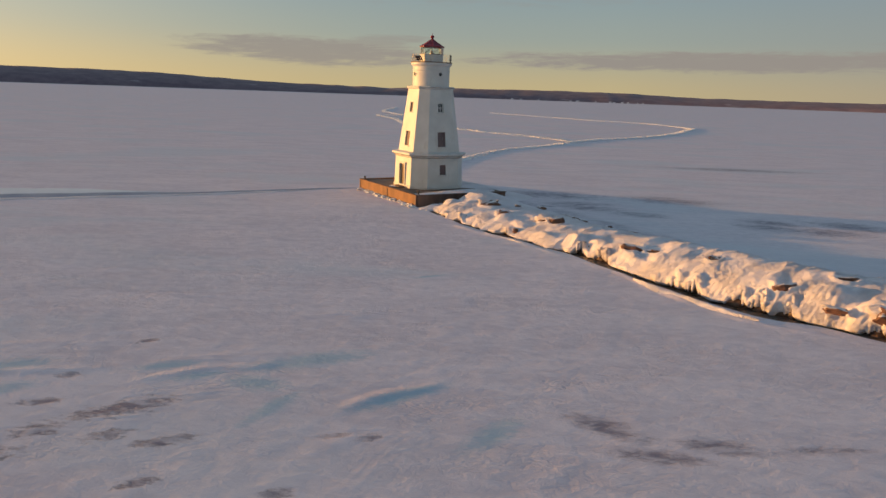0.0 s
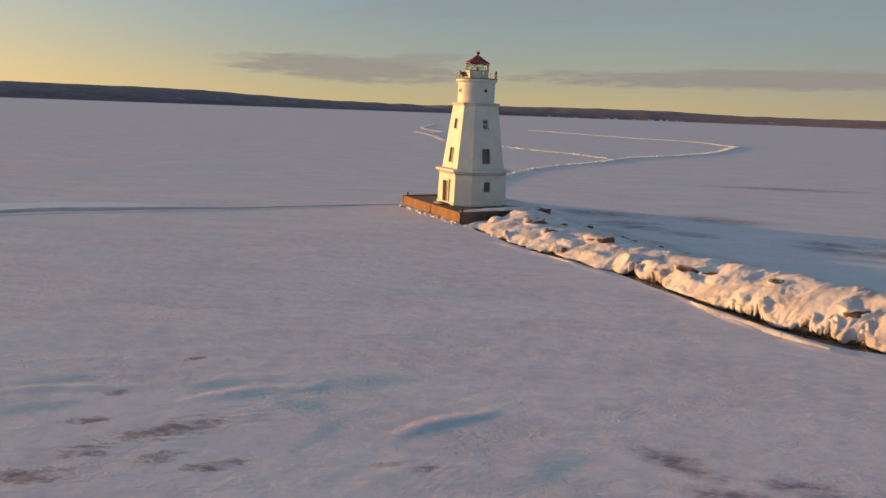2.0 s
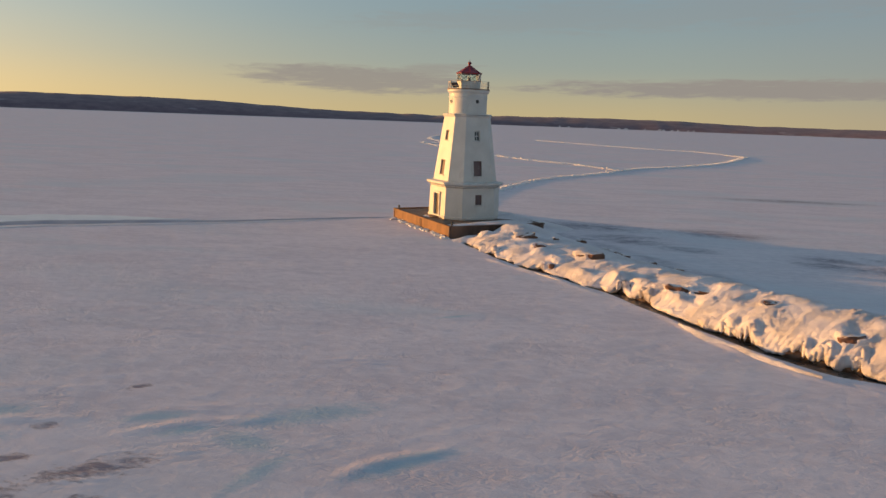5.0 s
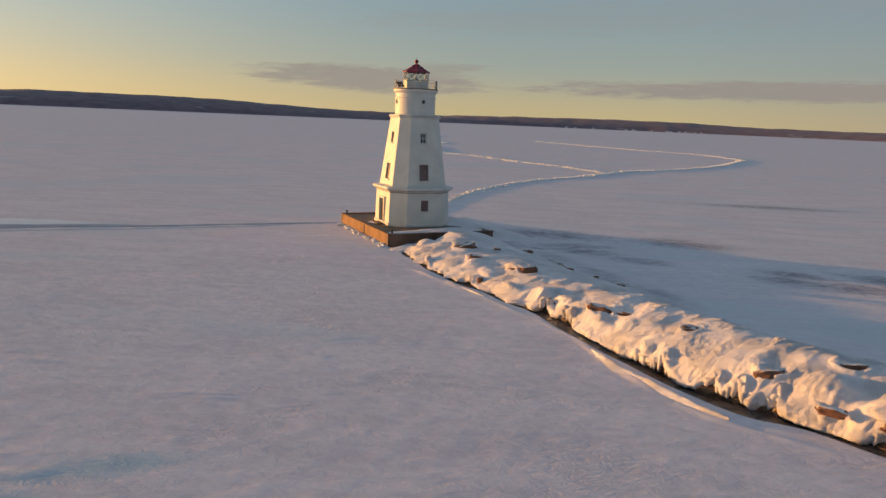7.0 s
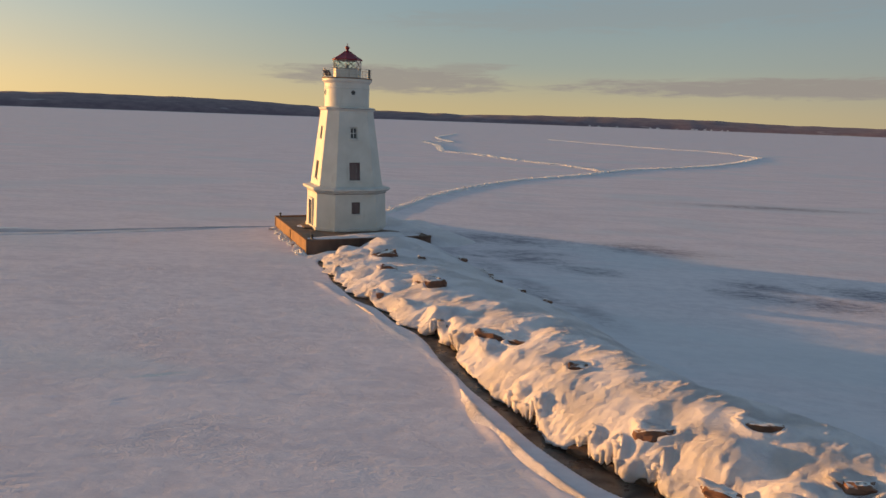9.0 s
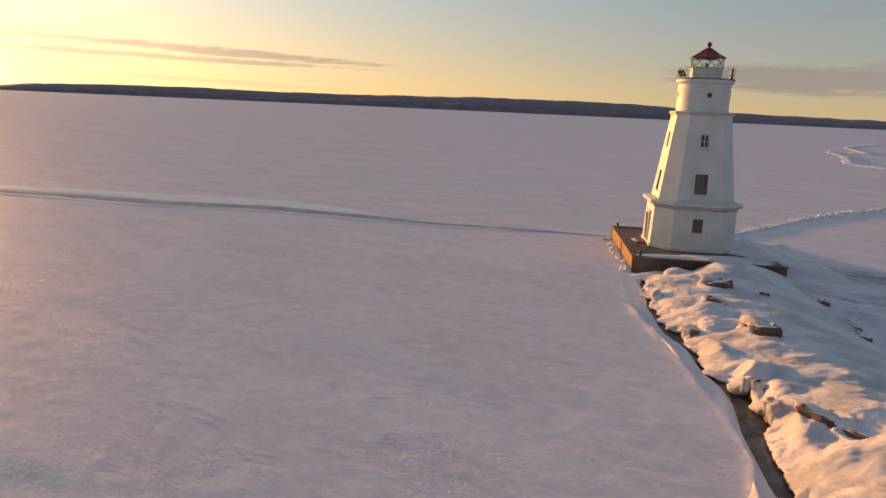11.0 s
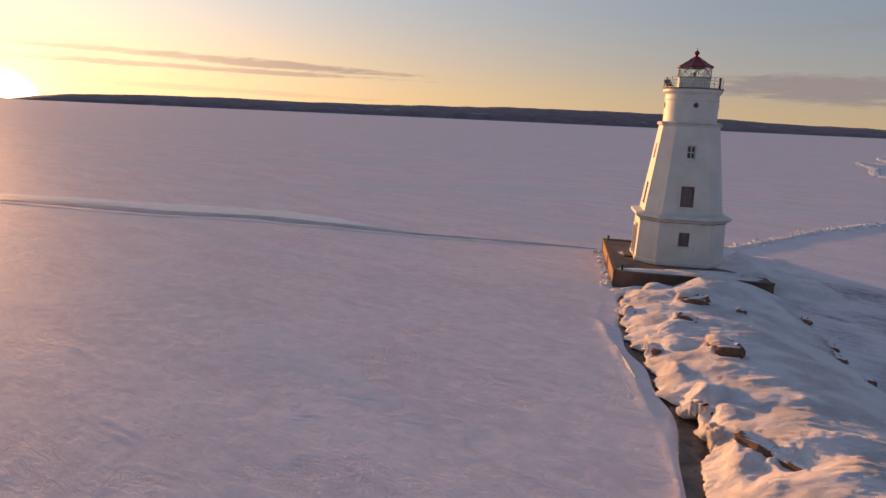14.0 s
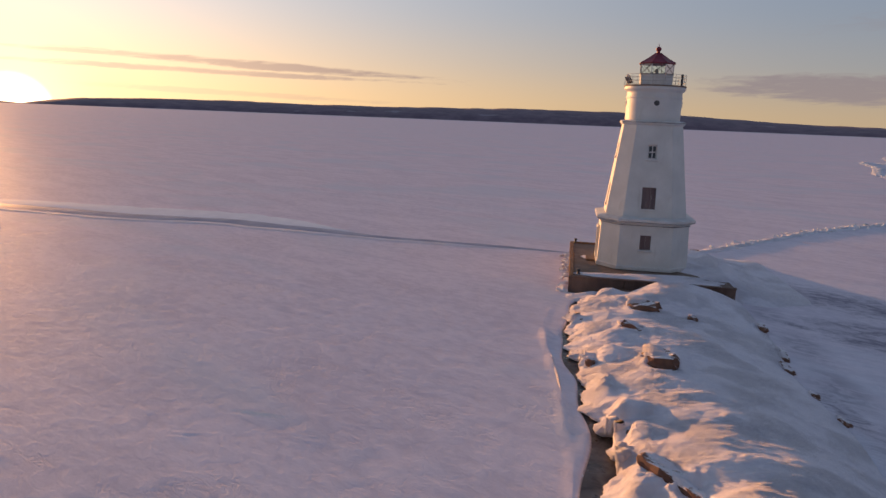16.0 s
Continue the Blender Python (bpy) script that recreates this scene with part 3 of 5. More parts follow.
ribbon("ice_lip", spline([(12.2, 47.0), (12.55, 46.2), (12.9, 45.4), (13.6, 44.0), (14.4, 42.7), (15.05, 41.7), (15.7, 40.7), (16.4, 39.7), (16.95, 39.0), (17.4, 38.5)], 0.12), 0.26, 0.24, SNOW,
       "bright upturned rim of snowy ice beside the open water", "ice lip", jag=0.6, seed=3, profile=LIP)
ribbon("ice_lip", spline([(2.3, 61.9), (3.1, 60.9), (3.95, 59.9), (4.8, 58.8), (5.5, 57.9)], 0.12), 0.09, 0.12, SNOW,
       "thin upturned rim of snowy ice beside the stones", "ice lip", jag=0.7, seed=4, profile=LIP)
# the lead of refrozen ice that runs off from the pier
ribbon("refrozen_lead", spline([(-92, 49.0), (-81, 55.8), (-71.5, 62.6), (-61.5, 68.2), (-51, 75.4), (-41.5, 78.3), (-34.5, 79.8)], 1.0), lambda x: float(np.interp(x, [-92, -70, -60, -42, -34], [1.6, 2.4, 3.4, 2.0, 0.5])), 0.03, CLEAR_ICE,
       "pale smooth refrozen lead in the lake ice", "ice")
ribbon("ice_crack", spline([(-102, 42), (-92, 46.6), (-82.5, 52.2), (-74, 57.0), (-66, 61.2), (-58.5, 65.4), (-50, 72.2), (-44.6, 74.3), (-40.4, 76.4), (-31.3, 79.8), (-26, 82.8), (-19, 86.6), (-12.8, 89.6)], 0.8),
       lambda x: float(np.interp(x, [-100, -60, -40, -33, -27, -12], [1.1, 1.5, 1.3, 0.7, 0.5, 0.8])), 0.035, WET_ICE, "dark narrow crack in the snow-covered lake ice", "ice crack", seed=5)
ribbon("snow_bank", spline([(-101, 39.6), (-91, 44.4), (-81.2, 50.0), (-72.8, 54.8), (-64.8, 58.9), (-57.4, 63.0), (-49.0, 69.8), (-43.6, 72.3), (-39.6, 74.4), (-31, 78.5), (-25.4, 81.7), (-18.4, 85.6)], 0.8), 0.5, 0.035, SNOW,
       "low drifted snow bank beside a crack in the ice", "snow bank", seed=7)


def pressure_ridge(name, guide, height, spread, seed, label):
    """A line of tilted broken ice plates."""
    rng = random.Random(seed)
    verts, faces = [], []
    for p in spline(guide, 1.0):
        dens = 0.30 + 0.9 * max(0, fbm(p[0], p[1], 0.03, 2, seed) + 0.35)
        for _ in range(18):
            if rng.random() > dens:
                continue
            s = rng.uniform(0.10, 0.36) ** 1.2 * height * min(1.0, 0.42 + max(0.0, p[1] - 110) / 260)
            m = Matrix.Translation((p[0] + rng.gauss(0, spread), p[1] + rng.gauss(0, spread), s * rng.uniform(0.1, 0.4))) @ Euler(
                (rng.uniform(-0.7, 0.7), rng.uniform(-0.7, 0.7), rng.uniform(0, 6.3))).to_matrix().to_4x4()
            k = len(verts)
            sx, sy, sz = s * rng.uniform(0.8, 1.8), s * rng.uniform(0.6, 1.2), s * rng.uniform(0.25, 0.5)
            for x, y, z in ((-1, -1, -1), (1, -1, -1), (1, 1, -1), (-1, 1, -1), (-0.8, -0.9, 1), (0.9, -0.8, 1), (0.8, 0.9, 1), (-0.9, 0.7, 1)):
                verts.append(tuple(m @ Vector((x * sx, y * sy, z * sz))))
            for f in ((0, 3, 2, 1), (4, 5, 6, 7), (0, 1, 5, 4), (1, 2, 6, 5), (2, 3, 7, 6), (3, 0, 4, 7)):
                faces.append(tuple(k + i for i in f))
    return tagged(new(name, mesh_from(name, verts, faces, RIDGE)), label, "ice ridge", kind="stuff")


pressure_ridge("pressure_ridge", [(-4.5, 105), (-3.2, 114), (-1.2, 128), (3.2, 145), (11, 165), (24, 185), (34, 204), (45, 222), (61, 240), (86, 280), (116, 347)], 1.5, 0.55, 1,
               "long winding ridge of broken white ice plates")
pressure_ridge("pressure_ridge", [(34, 204), (25, 223), (8, 245), (-7, 270), (-21, 285), (-31, 338), (-46, 392), (-31, 395), (-52, 480), (-55, 610)], 1.5, 0.5, 2,
               "winding ridge of broken white ice plates far out on the lake")
pressure_ridge("pressure_ridge", [(116, 347), (109, 400), (83, 428), (58, 470), (24, 535)], 1.3, 0.65, 3, "faint straight ridge of broken ice far out on the lake")

ribbon("snow_bank", spline([(-5.5, 97), (-4.3, 105), (-3.0, 114), (-1.0, 128), (3.4, 145), (11.2, 165), (24, 184.6), (34, 203.6), (45, 221.5), (61, 239.5), (86, 279.5), (116, 346.5)], 0.7), 0.5, 0.18, SNOW,
       "low ridge of drifted snow under the broken ice plates", "snow bank", jag=0.7, seed=12, profile=((-1.6, 0.0), (-0.7, 0.35), (-0.15, 1.0), (0.25, 0.75), (0.9, 0.15), (1.6, 0.0)))
BROKEN = ((-1.6, 0.0), (-0.7, 0.35), (-0.15, 1.0), (0.25, 0.75), (0.9, 0.15), (1.6, 0.0))
ribbon("snow_bank", spline([(34, 204), (25, 222.6), (8, 244.6), (-7, 269.6), (-21, 284.6), (-31, 337.6), (-46, 391.6), (-31, 394.6), (-52, 479.6), (-55, 609)], 1.2), 0.65, 0.30, SNOW,
       "low winding ridge of drifted snow far out on the lake", "snow bank", jag=0.9, seed=15, profile=BROKEN)
ribbon("snow_bank", spline([(116, 346.5), (109, 399.5), (83, 427.5), (58, 469.5), (24, 534.5)], 1.5), 0.75, 0.36, SNOW,
       "faint straight ridge of drifted snow far out on the lake", "snow bank", jag=0.9, seed=18, profile=BROKEN)

# ---------------------------------------------------------------- far shore
HILLS = ((-110, 0.5), (-90, 0.35), (-78, 0.12), (-73, -0.12), (-71, 0.18), (-69, 0.42), (-64, 0.58), (-58, 0.66), (-52, 0.62), (-46, 0.72), (-40, 0.82), (-35, 0.95), (-28, 0.97), (-23, 0.92), (-18, 0.64), (-13, 0.5),
         (-6, 0.42), (0, 0.56), (6, 0.63), (12, 0.63), (17, 0.46), (23, 0.40), (30, 0.43), (45, 0.5), (70, 0.4), (110, 0.5))


def far_shore():
    verts, faces = [], []
    az = np.arange(-110, 110, 0.06)
    el = np.interp(az, [a for a, _ in HILLS], [e for _, e in HILLS])
    layers = ((4150, 0.0), (4170, 0.22), (4260, 0.5), (4400, 0.78), (4560, 1.0), (4640, 0.9))
    for a, e in zip(az, el):
        for r, k in layers:
            top = math.tan(radians(e)) * 4560 + 12.5
            x, y = r * math.sin(radians(a)), r * math.cos(radians(a))
            z = top * k + (0 if k == 0 else 0.35 * noise.noise((a * 9, r, 0)) + 4 * noise.noise((a * 0.7, r * 0.01, 3)))
            verts.append((x, y, z - (0.5 if k == 0 else 0)))
    n = len(layers)
    for i in range(len(az) - 1):
        for k in range(n - 1):
            a = i * n + k
            faces.append((a, a + n, a + n + 1, a + 1))
    return tagged(new("backdrop", mesh_from("backdrop", verts, faces, FOREST, True)), "low dark wooded hills on the far shore with snowy clearings", "hills", kind="structure")


far_shore()

# ---------------------------------------------------------------- breakwater
rng = random.Random(11)
edge_len = np.concatenate([[0], np.cumsum(np.hypot(*np.diff(LEFT_EDGE, axis=0).T))])
along_s = np.concatenate([np.arange(0, 54, 0.065), np.arange(56, edge_len[-1] - 1, 0.6)])
COUNT = len(along_s)
left_s = np.stack([np.interp(along_s, edge_len, LEFT_EDGE[:, k]) for k in (0, 1)], 1)
# pair each station of the left edge with the nearest station of the right edge, smoothed
near_r = np.array([np.argmin(np.hypot(RIGHT_EDGE[:, 0] - p[0], RIGHT_EDGE[:, 1] - p[1])) for p in left_s], float)
pair = 0.35 * near_r + 0.65 * along_s / along_s[-1] * (len(RIGHT_EDGE) - 1)
pair = np.convolve(np.pad(pair, 50, mode="edge"), np.ones(101) / 101, mode="valid")
right_s = np.stack([np.interp(pair, np.arange(len(RIGHT_EDGE)), RIGHT_EDGE[:, k]) for k in (0, 1)], 1)


def station(x, y):
    """Station along the breakwater and distance from its left edge of a place."""
    i = int(np.argmin(np.abs((x - left_s[:, 0]) * -(right_s - left_s)[:, 1] + (y - left_s[:, 1]) * (right_s - left_s)[:, 0]) + 0.02 * np.hypot(left_s[:, 0] - x, left_s[:, 1] - y)))
    d = (right_s[i] - left_s[i]) / math.hypot(*(right_s[i] - left_s[i]))
    return along_s[i], (x - left_s[i, 0]) * d[0] + (y - left_s[i, 1]) * d[1], math.hypot(*(right_s[i] - left_s[i])), d


# stones that break through the drift: x, y, half sizes, turn
TOP = ((3.1, 71.4, 1.15, 0.6, 0.55, 20), (4.4, 67.2, 0.75, 0.45, 0.42, 8), (8.15, 62.8, 0.95, 0.55, 0.55, -15), (8.75, 61.9, 0.85, 0.5, 0.42, 20), (5.0, 61.4, 0.26, 0.22, 0.25, 15),
        (13.3, 51.9, 0.9, 0.45, 0.32, -10), (14.6, 51.3, 0.9, 0.3, 0.2, -25), (17.4, 46.3, 0.55, 0.35, 0.26, 15), (19.9, 41.1, 0.7, 0.45, 0.36, -10),
        (23.4, 41.0, 0.75, 0.3, 0.2, -10), (21.5, 38.2, 0.6, 0.32, 0.24, -25), (24.2, 36.9, 1.25, 0.6, 0.55, -8), (25.4, 38.2, 0.7, 0.45, 0.3, 10), (6.1, 71.9, 0.3, 0.25, 0.3, 0))
# small stones along the lee edge
RIM = ((9.0, 76.2, 0.5, 0.2, 0.2, -60), (9.3, 75.7, 0.35, 0.2, 0.2, -40), (11.4, 72.2, 0.55, 0.22, 0.25, -55), (11.8, 71.3, 0.6, 0.25, 0.25, -62), (12.4, 69.5, 0.6, 0.25, 0.25, -50),
        (12.7, 69.0, 0.35, 0.25, 0.2, -20), (16.4, 64.0, 0.4, 0.2, 0.2, -40), (14.6, 66.3, 0.35, 0.2, 0.2, -45))
BARE = TOP + RIM
# hollows under the drift where the stones show at the water: x, y, half length, rise
HOLLOWS = tuple((station(x, y)[0], w, h) for x, y, w, h in ((0.7, 68.4, 0.4, 0.5), (4.6, 62.2, 0.4, 0.4), (9.6, 54.8, 0.4, 0.8), (11.2, 52.9, 0.6, 0.85), (14.6, 45.4, 0.6, 0.6), (15.6, 44.4, 0.6, 1.1),
                                                            (17.4, 41.7, 0.5, 0.8), (18.3, 41.0, 0.5, 0.85), (19.6, 40.0, 0.4, 0.5), (23.3, 36.6, 0.8, 0.6)))
# lobes of snow and ice moulded over the stones: x, y, half length, reach to the water side, top, length of the lee tail, fluting
LOBES = ((-0.8, 74.2, 1.5, 1.1, 1.30, 2.5, 0.06), (0.5, 71.6, 1.2, 0.9, 1.05, 2.0, 0.06), (2.0, 68.4, 1.1, 0.8, 1.00, 2.2, 0.08), (4.4, 65.5, 1.5, 1.3, 1.30, 3.6, 0.03), (5.6, 62.6, 1.4, 1.2, 1.22, 3.4, 0.03),
         (7.0, 58.8, 1.9, 0.9, 1.05, 2.0, 0.03), (9.6, 56.3, 1.0, 0.9, 1.50, 5.0, 0.14), (11.4, 54.6, 1.4, 1.2, 1.38, 4.6, 0.07), (13.1, 52.0, 1.3, 1.1, 1.42, 3.2, 0.05), (14.8, 49.4, 1.5, 1.2, 1.55, 3.2, 0.04),
         (14.9, 46.9, 1.0, 0.7, 1.12, 1.6, 0.16), (12.95, 47.4, 0.8, 0.5, 0.62, 1.0, 0.05), (17.5, 46.4, 2.2, 1.5, 1.95, 5.0, 0.06), (16.3, 44.7, 0.8, 0.6, 1.30, 2.0, 0.16), (18.0, 41.7, 1.0, 0.7, 1.22, 2.2, 0.16),
         (19.7, 40.4, 1.05, 0.7, 1.18, 2.0, 0.16), (22.2, 40.0, 1.6, 1.5, 2.10, 4.2, 0.05), (20.9, 38.6, 1.2, 0.8, 1.25, 2.0, 0.06), (23.2, 37.4, 1.3, 1.2, 1.95, 3.6, 0.10), (26.0, 35.2, 1.5, 1.2, 1.6, 3.0, 0.10),
         (19.3, 50.2, 1.3, 2.6, 1.72, 1.6, 0.02), (22.2, 45.6, 1.2, 2.4, 1.72, 1.4, 0.02), (24.3, 45.8, 0.5, 0.8, 1.15, 0.9, 0.02), (26.1, 45.2, 0.6, 0.9, 0.95, 0.9, 0.02), (26.6, 43.1, 0.8, 0.8, 1.25, 1.0, 0.02),
         (27.2, 41.6, 0.9, 1.0, 1.30, 1.2, 0.02), (11.7, 59.6, 0.8, 2.2, 1.40, 1.6, 0.02), (8.7, 67.4, 0.8, 2.2, 1.25, 1.6, 0.02), (14.9, 59.4, 0.5, 0.9, 0.85, 1.0, 0.02), (17.9, 51.5, 0.6, 1.0, 1.62, 1.2, 0.02))
LOBE = [(*station(x, y)[:2], ra, rf, h, tail, fl) for x, y, ra, rf, h, tail, fl in LOBES]
# past the near end the lobes go on at random
s = max(l[0] for l in LOBE) + 2.2
while s < along_s[-1]:
    LOBE.append((s, rng.uniform(0.9, 1.8), rng.uniform(0.9, 1.9), rng.uniform(0.7, 1.3), rng.uniform(1.0, 1.8), rng.uniform(2.0, 4.0), rng.uniform(0.03, 0.14)))
    s += rng.uniform(1.5, 3.0)
# a scoop of blown snow on the sunny side of every bare stone
for x, y, sx, sy, sz, _ in TOP:
    sv, dist, width, d = station(x, y)
    LOBE.append((sv + 0.1, dist - 0.25 * sy, 0.8 * sx, 0.9 * sy + 0.25, 0.0, 1.0, 0.0))
SCOOPS = len(TOP)
LOBE = np.array(LOBE)


def crest(sv):
    return np.interp(sv, [0, 2.5, 7, 18, 24, 30, 35, 42, 46, 52, 60, 120], [1.7, 1.5, 1.25, 1.25, 1.45, 1.9, 2.25, 2.45, 2.3, 2.1, 1.9, 1.7])


def hollow_near(sv):
    return max(math.exp(-((sv - hs) / (1.5 * hw)) ** 2) for hs, hw, _ in HOLLOWS)


def blended(a, b, k):
    """The larger of two heights, rounded where they meet."""
    t = max(0.0, k - abs(a - b)) / k
    return max(a, b) + t * t * k * 0.25


def drift_height(sv, dist, width):
    """Height of the snow drift at a station and a distance from its left edge."""
    h = crest(sv) * (1 + 0.16 * noise.noise((sv * 0.16, 1.0, 4.0)) + 0.07 * noise.noise((sv * 0.5, 2.0, 4.0)))
    f = dist / width
    peak = np.interp(sv, [0, 6, 20, 30, 38], [0.46, 0.40, 0.40, 0.50, 0.52]) + 0.10 * noise.noise((sv * 0.19, 7.0, 2.0))
    foot = 0.30 + 0.14 * min(1.0, max(0.0, 0.5 + 1.5 * noise.noise((sv * 0.22, 11.0, 3.0)))) + 0.16 * hollow_near(sv)
    low = max(0.0, 1 - sv / 4.0)
    body = h * (foot + (1 - foot) * math.sin(min(f / peak, 1) * math.pi / 2) ** 1.05 if f < peak else 1 - 0.86 * min((f - peak) / (1 - peak), 1) ** (1.7 + 1.0 * low))
    # hollows blown out between the buried stones
    blown = min(1.0, max(0.0, 2.6 * noise.noise((sv * 0.38 + 0.4, dist * 0.34, 3.3)) - 0.2))
    body *= 1 - 0.16 * blown * min(1.0, max(0.0, 1.5 - 1.8 * f)) * min(1.0, max(0.0, (sv - 3.0) / 3.0))
    # against the pier the drift is low on the windward side
    body *= 1 - 0.62 * low * min(1.0, max(0.0, (0.46 - f) / 0.2))
    warp = 0.35 * noise.noise((sv * 0.7, dist * 0.5, 2.0)) + 0.12 * noise.noise((sv * 2.1, dist * 1.3, 5.0))
    column = abs(math.sin(7.5 * sv + 2.5 * noise.noise((sv * 0.9, 0.0, 7.0))))
    for s0, d0, ra, rf, top, tail, fl in LOBE[np.abs(LOBE[:, 0] - sv) < LOBE[:, 2] * 1.5 + 0.3]:
        if top == 0.0:
            continue
        ds = (sv - s0 + 0.5 * warp) / ra
        dd = dist - d0 + 0.6 * warp * rf
        if dd < 0:
            dd -= fl * (1 - column)
            e = ds * ds + (dd / rf) ** 2
            if e < 1:
                body = blended(body, top * (0.30 + 0.70 * (1 - e) ** 0.42), 0.16)
        else:
            u = dd / tail
            e = ds * ds * (1 + 0.5 * u) + u * u * 0.3
            if u < 1 and e < 1:
                body = blended(body, top * (0.30 + 0.70 * (1 - e) ** 0.5) * (1 - u) ** 0.9 + body * u * 0.6, 0.16)
    ridge = 1 - abs(noise.noise((sv * 0.42 + 0.7 * warp, dist * 0.13 - 0.3 * warp, 6.0))) * 2.2
    edge = min(1.0, max(0.05, 1.2 - 1.2 * f))
    crusty = min(1.0, max(0.0, 2.6 * noise.noise((sv * 0.26, dist * 0.24, 9.0)))) * edge
    body += 0.06 * ridge * edge + 0.05 * fbm(sv, dist * 0.6, 0.9, 3, 1.5) * (0.2 + edge) - 0.05
    body += 0.032 * fbm(sv + warp, dist * 0.55, 1.7, 3, 21.0) * edge
    # frayed crust along the crest
    body += 0.20 * max(0.0, fbm(sv + 0.4 * warp, dist * 0.5, 1.5, 3, 31.0)) * math.exp(-((f - peak - 0.04) / 0.14) ** 2) * (0.35 + 0.65 * min(1.0, max(0.0, (sv - 22) / 6)))
    body += crusty * (0.045 * fbm(sv, dist * 0.7, 3.4, 3, 4.0) - 0.04 * abs(noise.noise((sv * 2.6, dist * 1.9, 14.0))))
    for s0, d0, ra, rf, *_ in LOBE[-SCOOPS:]:
        e = ((sv - s0) / ra) ** 2 + ((dist - d0) / rf) ** 2
        if e < 4:
            # a rim of plastered snow with a hollow inside it
            body += 0.16 * math.exp(-((math.sqrt(e) - 1.25) / 0.35) ** 2) * (1.0 if dist < d0 + 0.2 else 0.35) - 0.10 * math.exp(-e * 1.4)
    return max(float(body), 0.02)


EDGE = []


def snow_cover():
    verts, faces = [], []
    across = [0.0, 0.10, 0.22, 0.36, 0.52, 0.7, 0.9, 1.1] + list(np.linspace(1.2, 7.0, 62)) + list(np.linspace(7.2, 12.5, 24))
    n = len(across) + 7
    for i in range(COUNT):
        p, q = left_s[i], right_s[i]
        width = math.hypot(*(q - p))
        d = (q - p) / width
        sv = along_s[i]
        col = abs(math.sin(3.6 * sv + 3.0 * noise.noise((sv * 0.6, 0, 7))))
        drape = max(0.0, min(1.0, 0.25 + 1.6 * noise.noise((sv * 0.28, 4.0, 1.0)) + hollow_near(sv)))
        near_h = hollow_near(sv)
        wall = 0.30 + 0.70 * max(near_h, min(1.0, max(0.0, 1.8 * noise.noise((sv * 0.35, 6.0, 8.0)))))
        scal = 0.9 * noise.noise((sv * 0.22, 2.2, 0)) + 0.95 * noise.noise((sv * 0.8, 5.0, 0)) + 0.20 * drape * near_h * (col - 0.5) + 0.10 - 1.0 * near_h
        lift = -0.08 + 0.12 * max(0.0, noise.noise((sv * 1.3, 9.0, 0))) + 0.10 * (1 - col) * drape * near_h
        for hs, hw, hh in HOLLOWS:
            g = math.exp(-((sv - hs) / hw) ** 4)
            lift += 0.80 * hh * g * (1.0 - 0.45 * col ** 3)
        top = drift_height(sv, 1.0, width)
        lift = min(lift, top * 0.62)
        face = top - lift
        EDGE.append((scal, lift))
        bulge = 0.15 * col * max(near_h, 0.45 * drape) + 0.06 * noise.noise((sv * 3.1, 8.0, 2.0))
        prof = [(1.3, lift - 0.02), (0.6, lift - 0.04), (0.2, lift - 0.05), (0.05, lift), (-0.05 - bulge, lift + 0.12 * face * wall), (-0.07 - bulge, lift + 0.34 * face * wall), (0.0 - 0.6 * bulge, lift + 0.56 * face * wall)]
        ragged = lambda up: 0.26 * noise.noise((sv * 1.6, 1.0 + up * 1.6, 0)) + 0.20 * noise.noise((sv * 5.0, 3.0 + up * 4.2, 0))
        for k, (off, z) in enumerate(prof):
            o = off - (scal + ragged(0.16 * k - 1.1)) * 0.6
            verts.append((p[0] + d[0] * o, p[1] + d[1] * o, z))
        for a in across:
            a = a * width / 12.5
            z = drift_height(sv, a, width)
            blend = min(1.0, a / 0.75)
            z = (lift + 0.74 * face * wall) * (1 - blend) + z * blend
            o = a + 0.10 - scal * 0.6 * max(0, 1 - a / 1.6) - ragged(a) * 0.6 * max(0, 1 - a / 1.2)
            z += 0.12 * ragged(a + 5.0) * max(0.0, 1 - a / 2.2)
            verts.append((p[0] + d[0] * o, p[1] + d[1] * o, z))
        v = verts[-1]
        verts[-1] = (v[0], v[1], -0.1)
    for i in range(COUNT - 1):
        for k in range(n - 1):
            a = i * n + k
            faces.append((a, a + 1, a + n + 1, a + n))
    ob = new("snow_cover", mesh_from("snow_cover", verts, faces, SNOW, True))
    return tagged(ob, "thick wind-sculpted snow and ice draped over the breakwater stones", "snow", kind="stuff")


snow_cover()


